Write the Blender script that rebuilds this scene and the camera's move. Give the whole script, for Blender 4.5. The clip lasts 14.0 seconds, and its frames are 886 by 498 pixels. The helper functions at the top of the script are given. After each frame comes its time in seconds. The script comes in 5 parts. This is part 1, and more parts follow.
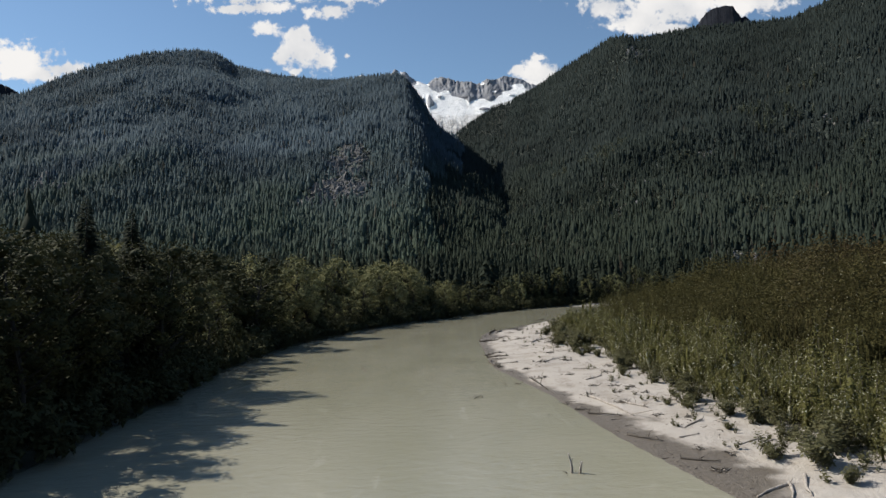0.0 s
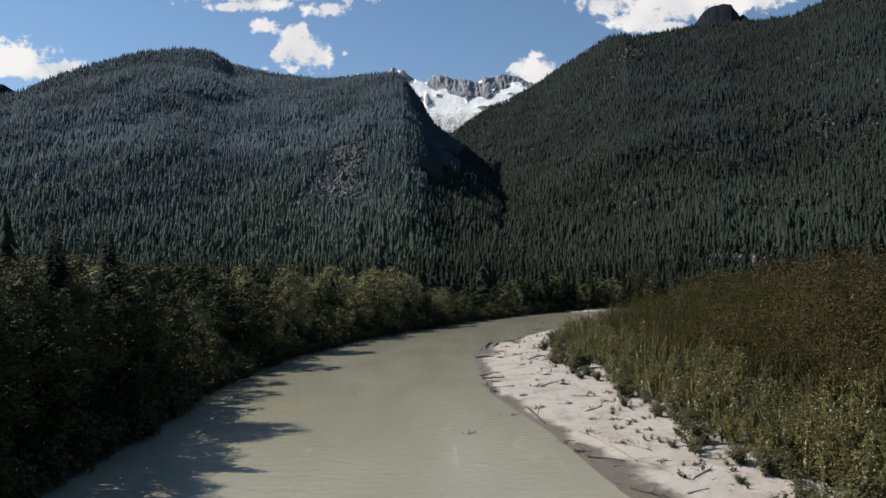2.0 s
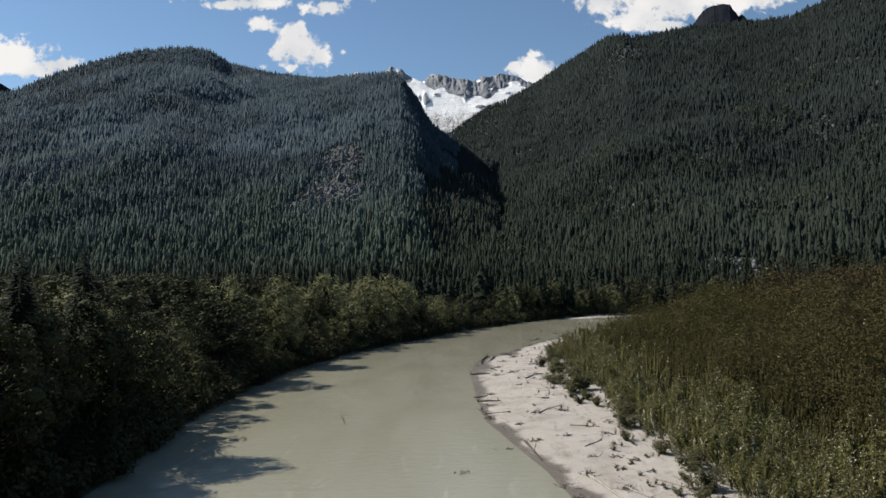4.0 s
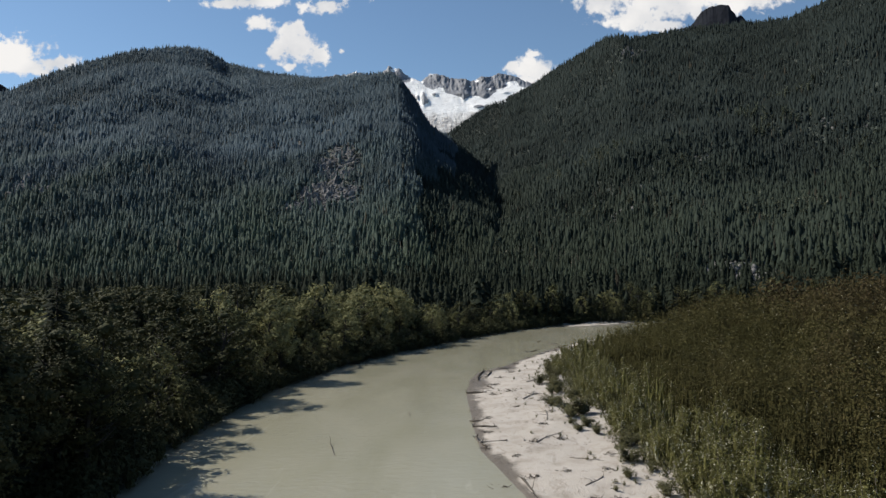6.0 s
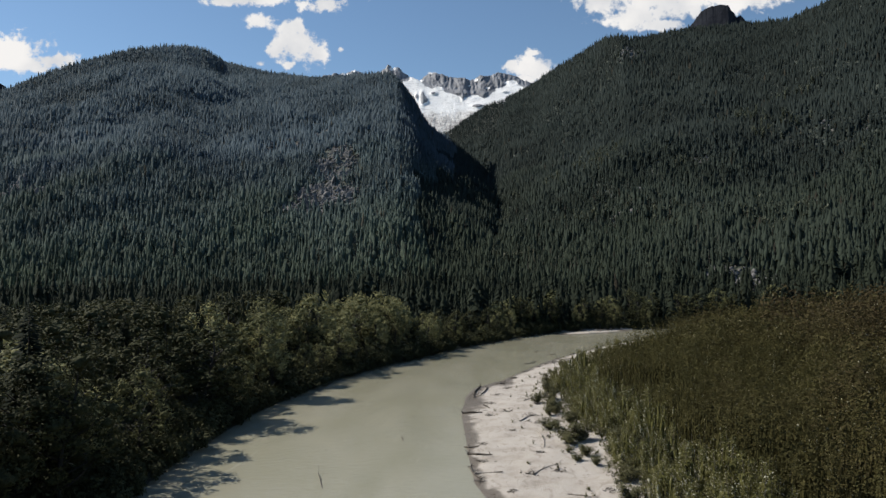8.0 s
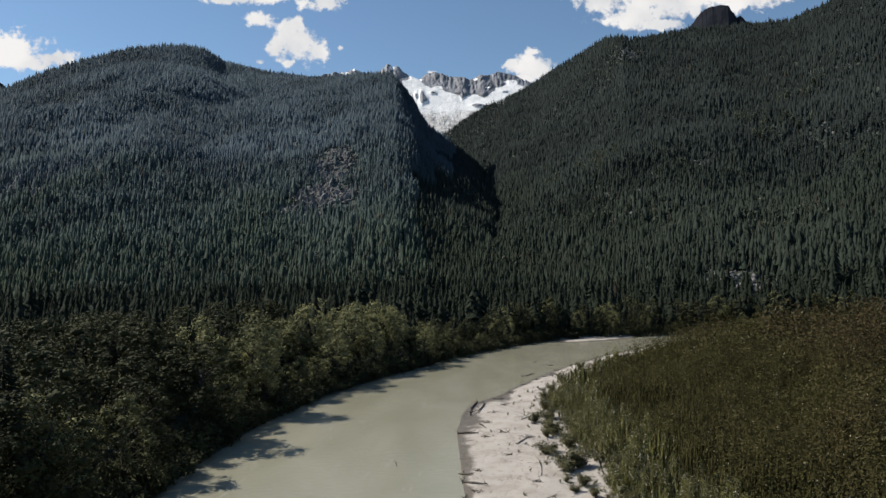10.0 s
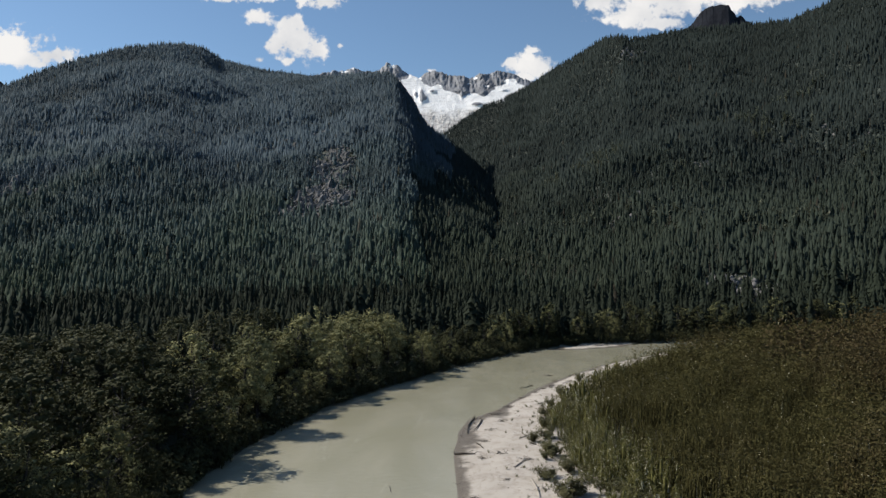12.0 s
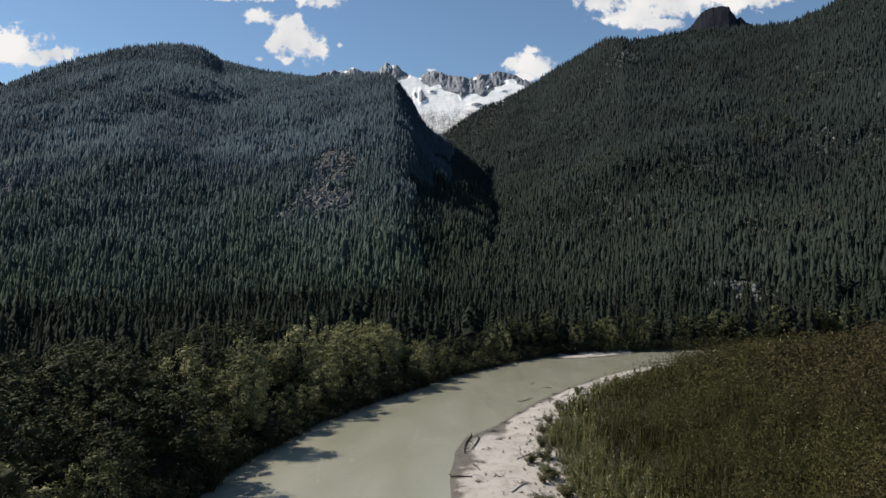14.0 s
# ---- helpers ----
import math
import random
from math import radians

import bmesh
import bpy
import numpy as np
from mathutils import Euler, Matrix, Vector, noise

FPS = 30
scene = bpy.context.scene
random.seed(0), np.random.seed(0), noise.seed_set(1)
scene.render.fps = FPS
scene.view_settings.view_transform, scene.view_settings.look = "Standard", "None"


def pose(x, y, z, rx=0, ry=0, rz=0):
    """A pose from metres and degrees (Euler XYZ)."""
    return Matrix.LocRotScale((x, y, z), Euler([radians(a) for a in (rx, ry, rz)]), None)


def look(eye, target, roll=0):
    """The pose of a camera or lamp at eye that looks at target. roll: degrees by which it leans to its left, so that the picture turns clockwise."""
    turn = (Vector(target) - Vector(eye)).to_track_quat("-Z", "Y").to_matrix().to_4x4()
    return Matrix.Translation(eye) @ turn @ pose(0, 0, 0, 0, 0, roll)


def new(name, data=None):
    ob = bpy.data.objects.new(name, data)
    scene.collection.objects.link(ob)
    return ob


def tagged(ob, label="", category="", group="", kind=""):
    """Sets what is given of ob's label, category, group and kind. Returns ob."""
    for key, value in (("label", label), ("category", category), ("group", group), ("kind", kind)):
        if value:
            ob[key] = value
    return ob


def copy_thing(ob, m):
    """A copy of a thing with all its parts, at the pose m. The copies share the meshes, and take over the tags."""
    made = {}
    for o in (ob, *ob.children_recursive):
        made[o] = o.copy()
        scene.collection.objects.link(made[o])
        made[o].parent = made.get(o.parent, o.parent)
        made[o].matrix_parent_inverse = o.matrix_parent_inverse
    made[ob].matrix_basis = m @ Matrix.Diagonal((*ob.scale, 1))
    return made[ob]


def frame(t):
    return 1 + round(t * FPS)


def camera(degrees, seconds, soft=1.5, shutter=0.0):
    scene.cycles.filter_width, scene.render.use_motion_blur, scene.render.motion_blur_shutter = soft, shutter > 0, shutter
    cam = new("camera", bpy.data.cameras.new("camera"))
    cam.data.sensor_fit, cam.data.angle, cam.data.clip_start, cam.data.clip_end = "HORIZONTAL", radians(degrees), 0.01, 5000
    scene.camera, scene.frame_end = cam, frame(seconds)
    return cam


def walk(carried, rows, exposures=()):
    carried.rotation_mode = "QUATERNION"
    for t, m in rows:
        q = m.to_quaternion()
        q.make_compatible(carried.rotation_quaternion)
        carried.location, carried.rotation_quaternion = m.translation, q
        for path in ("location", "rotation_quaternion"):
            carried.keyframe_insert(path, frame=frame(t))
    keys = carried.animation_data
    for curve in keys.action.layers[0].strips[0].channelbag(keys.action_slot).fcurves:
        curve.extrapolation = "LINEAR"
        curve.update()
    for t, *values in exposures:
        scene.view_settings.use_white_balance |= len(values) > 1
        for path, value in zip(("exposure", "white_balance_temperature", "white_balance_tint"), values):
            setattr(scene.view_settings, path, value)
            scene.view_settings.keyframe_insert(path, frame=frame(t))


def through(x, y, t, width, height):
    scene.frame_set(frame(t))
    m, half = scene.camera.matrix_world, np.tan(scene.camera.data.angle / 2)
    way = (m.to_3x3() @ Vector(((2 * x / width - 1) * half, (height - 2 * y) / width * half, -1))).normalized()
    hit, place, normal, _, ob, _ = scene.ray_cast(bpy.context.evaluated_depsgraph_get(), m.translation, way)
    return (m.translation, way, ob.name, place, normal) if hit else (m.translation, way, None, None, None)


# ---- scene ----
cam = camera(66.0, 14.0, soft=1.45)
PATH = [
    (0, (-3.974, -21.351, 15.718), (-4.89, 78.54, 20.35), -1.507),
    (0.5, (-3.747, -20.103, 16.715), (-4.58, 79.79, 21.24), -1.533),
    (1, (-3.532, -18.902, 17.702), (-4.3, 81.0, 22.14), -1.542),
    (1.5, (-3.324, -17.741, 18.691), (-4.02, 82.16, 23.06), -1.538),
    (2, (-3.114, -16.597, 19.687), (-3.74, 83.31, 23.99), -1.529),
    (2.5, (-2.887, -15.428, 20.673), (-3.44, 84.48, 24.91), -1.514),
    (3, (-2.635, -14.176, 21.617), (-3.13, 85.74, 25.8), -1.481),
    (5.5, (-1.722, -8.103, 26.064), (-1.84, 91.81, 30.15), -1.396),
    (6, (-1.518, -6.966, 27.048), (-1.59, 92.95, 31.1), -1.347),
    (6.5, (-1.274, -5.865, 28.05), (-1.31, 94.05, 32.07), -1.303),
    (7, (-1.034, -4.805, 29.05), (-1.03, 95.12, 33.02), -1.267),
    (7.5, (-0.816, -3.767, 30.048), (-0.77, 96.16, 33.96), -1.234),
    (8, (-0.61, -2.729, 31.051), (-0.5, 97.2, 34.9), -1.202),
    (10.5, (0.468, 1.609, 36.005), (0.7, 101.54, 39.63), -1.031),
    (11, (0.634, 2.506, 37.019), (0.89, 102.44, 40.58), -1.007),
    (11.5, (0.786, 3.378, 37.989), (1.06, 103.32, 41.49), -0.974),
    (12, (0.925, 4.223, 38.93), (1.23, 104.16, 42.36), -0.935),
    (12.5, (1.069, 5.018, 39.885), (1.4, 104.96, 43.24), -0.903),
    (13, (1.226, 5.742, 40.883), (1.59, 105.69, 44.17), -0.875),
    (13.5, (1.376, 6.403, 41.919), (1.79, 106.35, 45.16), -0.843),
    (13.9, (1.495, 6.932, 42.748), (1.94, 106.88, 45.95), -0.817),
    (14, (1.511, 6.902, 42.922), (1.94, 106.84, 46.32), -0.776),
]
walk(cam, [(t, look(eye, target, roll)) for t, eye, target, roll in PATH])

# ---------------------------------------------------------------- world, sun, exposure
SUN_AZIMUTH, SUN_HEIGHT = -70.0, 43.0     # degrees, azimuth from +y towards +x
scene.view_settings.exposure = 0.20


def math_node(nt, op, a, b=None, c=None):
    n = nt.nodes.new("ShaderNodeMath")
    n.operation = op
    for i, v in enumerate((a, b, c)):
        if v is None:
            continue
        if isinstance(v, (int, float)):
            n.inputs[i].default_value = v
        else:
            nt.links.new(v, n.inputs[i])
    return n.outputs[0]


def make_world():
    """Clear blue sky with a few fair-weather clouds over the ridges."""
    world = bpy.data.worlds.new("sky")
    scene.world = world
    world.use_nodes = True
    nt = world.node_tree
    nt.nodes.clear()
    out = nt.nodes.new("ShaderNodeOutputWorld")
    sky = nt.nodes.new("ShaderNodeTexSky")
    sky.sky_type, sky.sun_disc = "NISHITA", False
    sky.sun_elevation, sky.sun_rotation = radians(SUN_HEIGHT), radians(SUN_AZIMUTH)
    sky.altitude, sky.air_density, sky.dust_density, sky.ozone_density = 300, 1.0, 0.1, 2.0
    blue = nt.nodes.new("ShaderNodeBackground")
    blue.inputs[1].default_value = 0.096
    clear = nt.nodes.new("ShaderNodeVectorMath")
    clear.operation, clear.inputs[1].default_value = "MULTIPLY", (0.93, 1.0, 1.01)
    nt.links.new(sky.outputs[0], clear.inputs[0])
    nt.links.new(clear.outputs[0], blue.inputs[0])
    co = nt.nodes.new("ShaderNodeTexCoord")
    sep = nt.nodes.new("ShaderNodeSeparateXYZ")
    nt.links.new(co.outputs["Generated"], sep.inputs[0])
    ahead = math_node(nt, "MAXIMUM", math_node(nt, "ABSOLUTE", sep.outputs[1]), 0.05)
    px = math_node(nt, "DIVIDE", sep.outputs[0], ahead)
    pz = math_node(nt, "DIVIDE", sep.outputs[2], ahead)
    flat = nt.nodes.new("ShaderNodeCombineXYZ")
    nt.links.new(px, flat.inputs[0])
    nt.links.new(pz, flat.inputs[1])
    puff = nt.nodes.new("ShaderNodeTexNoise")
    puff.inputs["Scale"].default_value, puff.inputs["Detail"].default_value, puff.inputs["Roughness"].default_value = 26, 7, 0.56
    puff.inputs["Distortion"].default_value = 0.35
    nt.links.new(flat.outputs[0], puff.inputs["Vector"])
    wisp = nt.nodes.new("ShaderNodeTexNoise")
    wisp.inputs["Scale"].default_value, wisp.inputs["Detail"].default_value, wisp.inputs["Roughness"].default_value = 85, 6, 0.62
    nt.links.new(flat.outputs[0], wisp.inputs["Vector"])
    best = None
    for cx, cz, wide, high, dense in CLOUDS:
        dx = math_node(nt, "DIVIDE", math_node(nt, "SUBTRACT", px, cx), wide)
        dz = math_node(nt, "DIVIDE", math_node(nt, "SUBTRACT", pz, cz), high)
        far = math_node(nt, "SQRT", math_node(nt, "ADD", math_node(nt, "MULTIPLY", dx, dx), math_node(nt, "MULTIPLY", dz, dz)))
        body = math_node(nt, "SUBTRACT", dense, far)
        best = body if best is None else math_node(nt, "MAXIMUM", best, body)
    thick = math_node(nt, "ADD", best, math_node(nt, "ADD", math_node(nt, "MULTIPLY", math_node(nt, "SUBTRACT", puff.outputs[0], 0.5), 2.2),
                                        math_node(nt, "MULTIPLY", math_node(nt, "SUBTRACT", wisp.outputs[0], 0.5), 1.5)))
    cover = nt.nodes.new("ShaderNodeMapRange")
    cover.interpolation_type = "SMOOTHSTEP"
    cover.inputs["From Min"].default_value, cover.inputs["From Max"].default_value = 0.0, 0.5
    nt.links.new(thick, cover.inputs["Value"])
    front = math_node(nt, "GREATER_THAN", sep.outputs[1], 0.0)
    shade = nt.nodes.new("ShaderNodeTexNoise")
    shade.inputs["Scale"].default_value, shade.inputs["Detail"].default_value = 13, 4
    nt.links.new(flat.outputs[0], shade.inputs["Vector"])
    tint = nt.nodes.new("ShaderNodeMapRange")
    tint.data_type = "FLOAT_VECTOR"
    tint.inputs[7].default_value, tint.inputs[8].default_value = (0.30,) * 3, (0.62,) * 3
    tint.inputs[9].default_value, tint.inputs[10].default_value = (0.68, 0.70, 0.74), (1.0, 0.98, 0.96)
    nt.links.new(shade.outputs[0], tint.inputs[6])
    white = nt.nodes.new("ShaderNodeBackground")
    white.inputs[1].default_value = 0.80
    nt.links.new(tint.outputs[1], white.inputs[0])
    mix = nt.nodes.new("ShaderNodeMixShader")
    nt.links.new(math_node(nt, "MULTIPLY", cover.outputs[0], front), mix.inputs[0])
    nt.links.new(blue.outputs[0], mix.inputs[1])
    nt.links.new(white.outputs[0], mix.inputs[2])
    nt.links.new(mix.outputs[0], out.inputs[0])


# place, half width and half height (tangents) and density of each billow of the clouds
CLOUDS = [(-0.633, 0.345, 0.063, 0.034, 1.00), (-0.570, 0.330, 0.049, 0.014, 1.00), (-0.683, 0.356, 0.059, 0.034, 1.00), (-0.612, 0.327, 0.071, 0.017, 1.00), (-0.207, 0.344, 0.042, 0.034, 1.00),
          (-0.214, 0.373, 0.022, 0.014, 1.00), (-0.239, 0.341, 0.018, 0.017, 1.00), (-0.179, 0.335, 0.018, 0.013, 1.00), (-0.218, 0.317, 0.016, 0.011, 0.90), (-0.262, 0.383, 0.025, 0.014, 1.00),
          (-0.318, 0.414, 0.035, 0.009, 1.00), (-0.268, 0.415, 0.052, 0.011, 1.00), (-0.171, 0.406, 0.037, 0.015, 1.00), (-0.145, 0.440, 0.101, 0.029, 1.00), (-0.297, 0.445, 0.101, 0.029, 1.00),
          (-0.144, 0.339, 0.011, 0.010, 0.60), (-0.264, 0.319, 0.011, 0.008, 0.60), (-0.014, 0.299, 0.017, 0.006, 0.70), (0.142, 0.308, 0.035, 0.024, 1.00), (0.108, 0.308, 0.017, 0.014, 0.90),
          (0.138, 0.327, 0.020, 0.010, 0.90), (0.124, 0.288, 0.023, 0.010, 0.90), (0.342, 0.407, 0.135, 0.043, 1.00), (0.295, 0.376, 0.046, 0.020, 1.00), (0.239, 0.400, 0.042, 0.020, 0.90),
          (0.435, 0.407, 0.084, 0.026, 1.00), (0.332, 0.365, 0.055, 0.012, 0.90)]
make_world()
sun = new("sun", bpy.data.lights.new("sun", "SUN"))
sun.data.energy, sun.data.angle, sun.data.color = 4.9, radians(0.53), (1.0, 0.94, 0.84)
_a, _h = radians(SUN_AZIMUTH), radians(SUN_HEIGHT)
sun.matrix_world = look(Vector((math.sin(_a) * math.cos(_h), math.cos(_a) * math.cos(_h), math.sin(_h))) * 900, (0, 0, 0))


# ---------------------------------------------------------------- materials
def material(name):
    m = bpy.data.materials.new(name)
    m.use_nodes = True
    nt = m.node_tree
    return m, nt, nt.nodes["Principled BSDF"]


def noise_tex(nt, scale, detail=4, rough=0.55, vector=None, distort=0.0):
    n = nt.nodes.new("ShaderNodeTexNoise")
    n.inputs["Scale"].default_value, n.inputs["Detail"].default_value = scale, detail
    n.inputs["Roughness"].default_value, n.inputs["Distortion"].default_value = rough, distort
    nt.links.new(vector or position(nt), n.inputs["Vector"])
    return n.outputs[0]


def position(nt, sx=1.0, sy=1.0, sz=1.0):
    g = nt.nodes.new("ShaderNodeNewGeometry")
    if (sx, sy, sz) == (1.0, 1.0, 1.0):
        return g.outputs["Position"]
    v = nt.nodes.new("ShaderNodeVectorMath")
    v.operation = "MULTIPLY"
    v.inputs[1].default_value = (sx, sy, sz)
    nt.links.new(g.outputs["Position"], v.inputs[0])
    return v.outputs[0]


def ramp(nt, fac, *stops):
    n = nt.nodes.new("ShaderNodeValToRGB")
    e = n.color_ramp.elements
    while len(e) < len(stops):
        e.new(0.5)
    for el, (p, col) in zip(e, stops):
        el.position, el.color = p, (*col, 1)
    nt.links.new(fac, n.inputs[0])
    return n.outputs[0]


def blend(nt, fac, a, b, mode="MIX"):
    n = nt.nodes.new("ShaderNodeMix")
    n.data_type, n.blend_type = "RGBA", mode
    for sock, v in ((n.inputs[0], fac), (n.inputs[6], a), (n.inputs[7], b)):
        if isinstance(v, (int, float)):
            sock.default_value = v
        elif isinstance(v, tuple):
            sock.default_value = (*v, 1)
        else:
            nt.links.new(v, sock)
    return n.outputs[2]


def bump(nt, bsdf, height, strength, distance):
    n = nt.nodes.new("ShaderNodeBump")
    n.inputs["Strength"].default_value, n.inputs["Distance"].default_value = strength, distance
    nt.links.new(height, n.inputs["Height"])
    nt.links.new(n.outputs[0], bsdf.inputs["Normal"])


def attribute(nt, name):
    n = nt.nodes.new("ShaderNodeAttribute")
    n.attribute_name = name
    return n.outputs["Fac"]


def leaf_material(name, dark, light, pale, through=0.3, pale_part=0.06, tone="tone", brown=None, sunny=None, grain=0.11, leaf=3.0, sunny_part=0.8):
    """Foliage: leaf clumps between a dark and a light green, a few pale undersides, some light passing through."""
    m, nt, b = material(name)
    g = nt.nodes.new("ShaderNodeNewGeometry")
    each = g.outputs["Random Per Island"]
    between = lambda f: tuple(d + (l - d) * f for d, l in zip(dark, light))
    col = ramp(nt, each, (0.0, between(0.45)), (0.6, between(0.8)), (1.0, light))
    patch = noise_tex(nt, grain, 3)
    clump = nt.nodes.new("ShaderNodeMapRange")
    clump.inputs["From Min"].default_value, clump.inputs["From Max"].default_value, clump.inputs["To Max"].default_value = 0.36, 0.66, 0.85
    nt.links.new(patch, clump.inputs["Value"])
    col = blend(nt, clump.outputs[0], col, dark)
    if sunny:
        own = nt.nodes.new("ShaderNodeObjectInfo")
        mellow = math_node(nt, "MULTIPLY", math_node(nt, "POWER", math_node(nt, "FRACT", math_node(nt, "ADD", attribute(nt, tone), own.outputs["Random"])), 2.0), sunny_part)
        col = blend(nt, mellow, col, sunny)
    if brown:
        spot = nt.nodes.new("ShaderNodeMapRange")
        spot.inputs["From Min"].default_value, spot.inputs["From Max"].default_value = 0.2, 0.9
        nt.links.new(attribute(nt, tone), spot.inputs["Value"])
        col = blend(nt, spot.outputs[0], col, brown)
    cells = nt.nodes.new("ShaderNodeTexVoronoi")
    cells.inputs["Scale"].default_value = leaf
    nt.links.new(position(nt, 1, 1, 0.6), cells.inputs["Vector"])
    lone = nt.nodes.new("ShaderNodeSeparateColor")
    nt.links.new(cells.outputs["Color"], lone.inputs[0])
    col = blend(nt, math_node(nt, "MULTIPLY", lone.outputs[0], 0.5), col, dark)
    if pale_part:
        turned = math_node(nt, "MULTIPLY", math_node(nt, "GREATER_THAN", each, 1 - 2.5 * pale_part), math_node(nt, "GREATER_THAN", lone.outputs[1], 0.55))
        col = blend(nt, turned, col, pale)
    bump(nt, b, math_node(nt, "ADD", cells.outputs["Distance"], lone.outputs[2]), 0.5, 0.5 / leaf)
    nt.links.new(col, b.inputs["Base Color"])
    b.inputs["Roughness"].default_value = 0.72
    b.inputs["Specular IOR Level"].default_value = 0.07
    tr = nt.nodes.new("ShaderNodeBsdfTranslucent")
    nt.links.new(col, tr.inputs[0])
    mix = nt.nodes.new("ShaderNodeMixShader")
    mix.inputs[0].default_value = through
    out = nt.nodes["Material Output"]
    nt.links.new(b.outputs[0], mix.inputs[1])
    nt.links.new(tr.outputs[0], mix.inputs[2])
    nt.links.new(mix.outputs[0], out.inputs[0])
    return m


def conifer_material(name, low, high, dry):
    """Needles: each tree has its own tone; greener in the valley, greyer and bluer high up as painted haze; a few are
    dry and brownish.
    """
    m, nt, b = material(name)
    tone = attribute(nt, "tone")
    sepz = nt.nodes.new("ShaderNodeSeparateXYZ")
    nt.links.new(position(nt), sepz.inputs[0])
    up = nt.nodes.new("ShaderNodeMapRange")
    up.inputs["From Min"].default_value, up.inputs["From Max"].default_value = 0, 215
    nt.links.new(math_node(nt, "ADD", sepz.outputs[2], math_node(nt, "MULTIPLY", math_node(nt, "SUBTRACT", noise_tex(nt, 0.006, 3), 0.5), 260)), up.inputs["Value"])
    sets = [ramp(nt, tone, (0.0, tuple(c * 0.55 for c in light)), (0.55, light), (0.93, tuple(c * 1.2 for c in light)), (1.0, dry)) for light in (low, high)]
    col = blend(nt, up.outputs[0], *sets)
    dark = low
    fine = noise_tex(nt, 0.9, 4)
    col = blend(nt, math_node(nt, "MULTIPLY", fine, 0.35), col, tuple(c * 0.5 for c in dark))
    nt.links.new(col, b.inputs["Base Color"])
    b.inputs["Roughness"].default_value = 0.8
    b.inputs["Specular IOR Level"].default_value = 0.1
    tr = nt.nodes.new("ShaderNodeBsdfTranslucent")
    nt.links.new(col, tr.inputs[0])
    mix = nt.nodes.new("ShaderNodeMixShader")
    mix.inputs[0].default_value = 0.55
    nt.links.new(b.outputs[0], mix.inputs[1])
    nt.links.new(tr.outputs[0], mix.inputs[2])
    nt.links.new(mix.outputs[0], nt.nodes["Material Output"].inputs[0])
    return m


def bark_material(name, dark, light):
    m, nt, b = material(name)
    grain = noise_tex(nt, 6, 6, 0.6, position(nt, 1, 1, 0.15))
    nt.links.new(ramp(nt, grain, (0.3, dark), (0.7, light)), b.inputs["Base Color"])
    b.inputs["Roughness"].default_value = 0.85
    bump(nt, b, grain, 0.6, 0.05)
    return m


def make_water():
    m, nt, b = material("silty_water")
    streak = noise_tex(nt, 0.035, 4, 0.5, position(nt, 1.6, 0.6, 1), 0.6)
    body = ramp(nt, streak, (0.32, (0.252, 0.242, 0.174)), (0.52, (0.282, 0.270, 0.202)), (0.70, (0.315, 0.300, 0.229)))
    line = nt.nodes.new("ShaderNodeMapRange")
    line.inputs["From Min"].default_value, line.inputs["From Max"].default_value, line.inputs["To Max"].default_value = 0.60, 0.72, 0.30
    nt.links.new(noise_tex(nt, 0.16, 5, 0.6, position(nt, 1.5, 0.32, 1), 1.2), line.inputs["Value"])
    nt.links.new(blend(nt, line.outputs[0], body, (0.42, 0.41, 0.34)), b.inputs["Base Color"])
    b.inputs["Roughness"].default_value, b.inputs["IOR"].default_value = 0.10, 1.33
    wave = noise_tex(nt, 0.55, 3, 0.5, position(nt, 1.0, 1.6, 1), 0.4)
    ripple = noise_tex(nt, 2.6, 3, 0.6, position(nt, 0.8, 1.8, 1), 0.3)
    calm = noise_tex(nt, 0.05, 2, 0.5)
    height = math_node(nt, "MULTIPLY", math_node(nt, "ADD", wave, math_node(nt, "MULTIPLY", ripple, 0.35)), math_node(nt, "ADD", calm, 0.1))
    bump(nt, b, height, 0.45, 0.20)
    return m


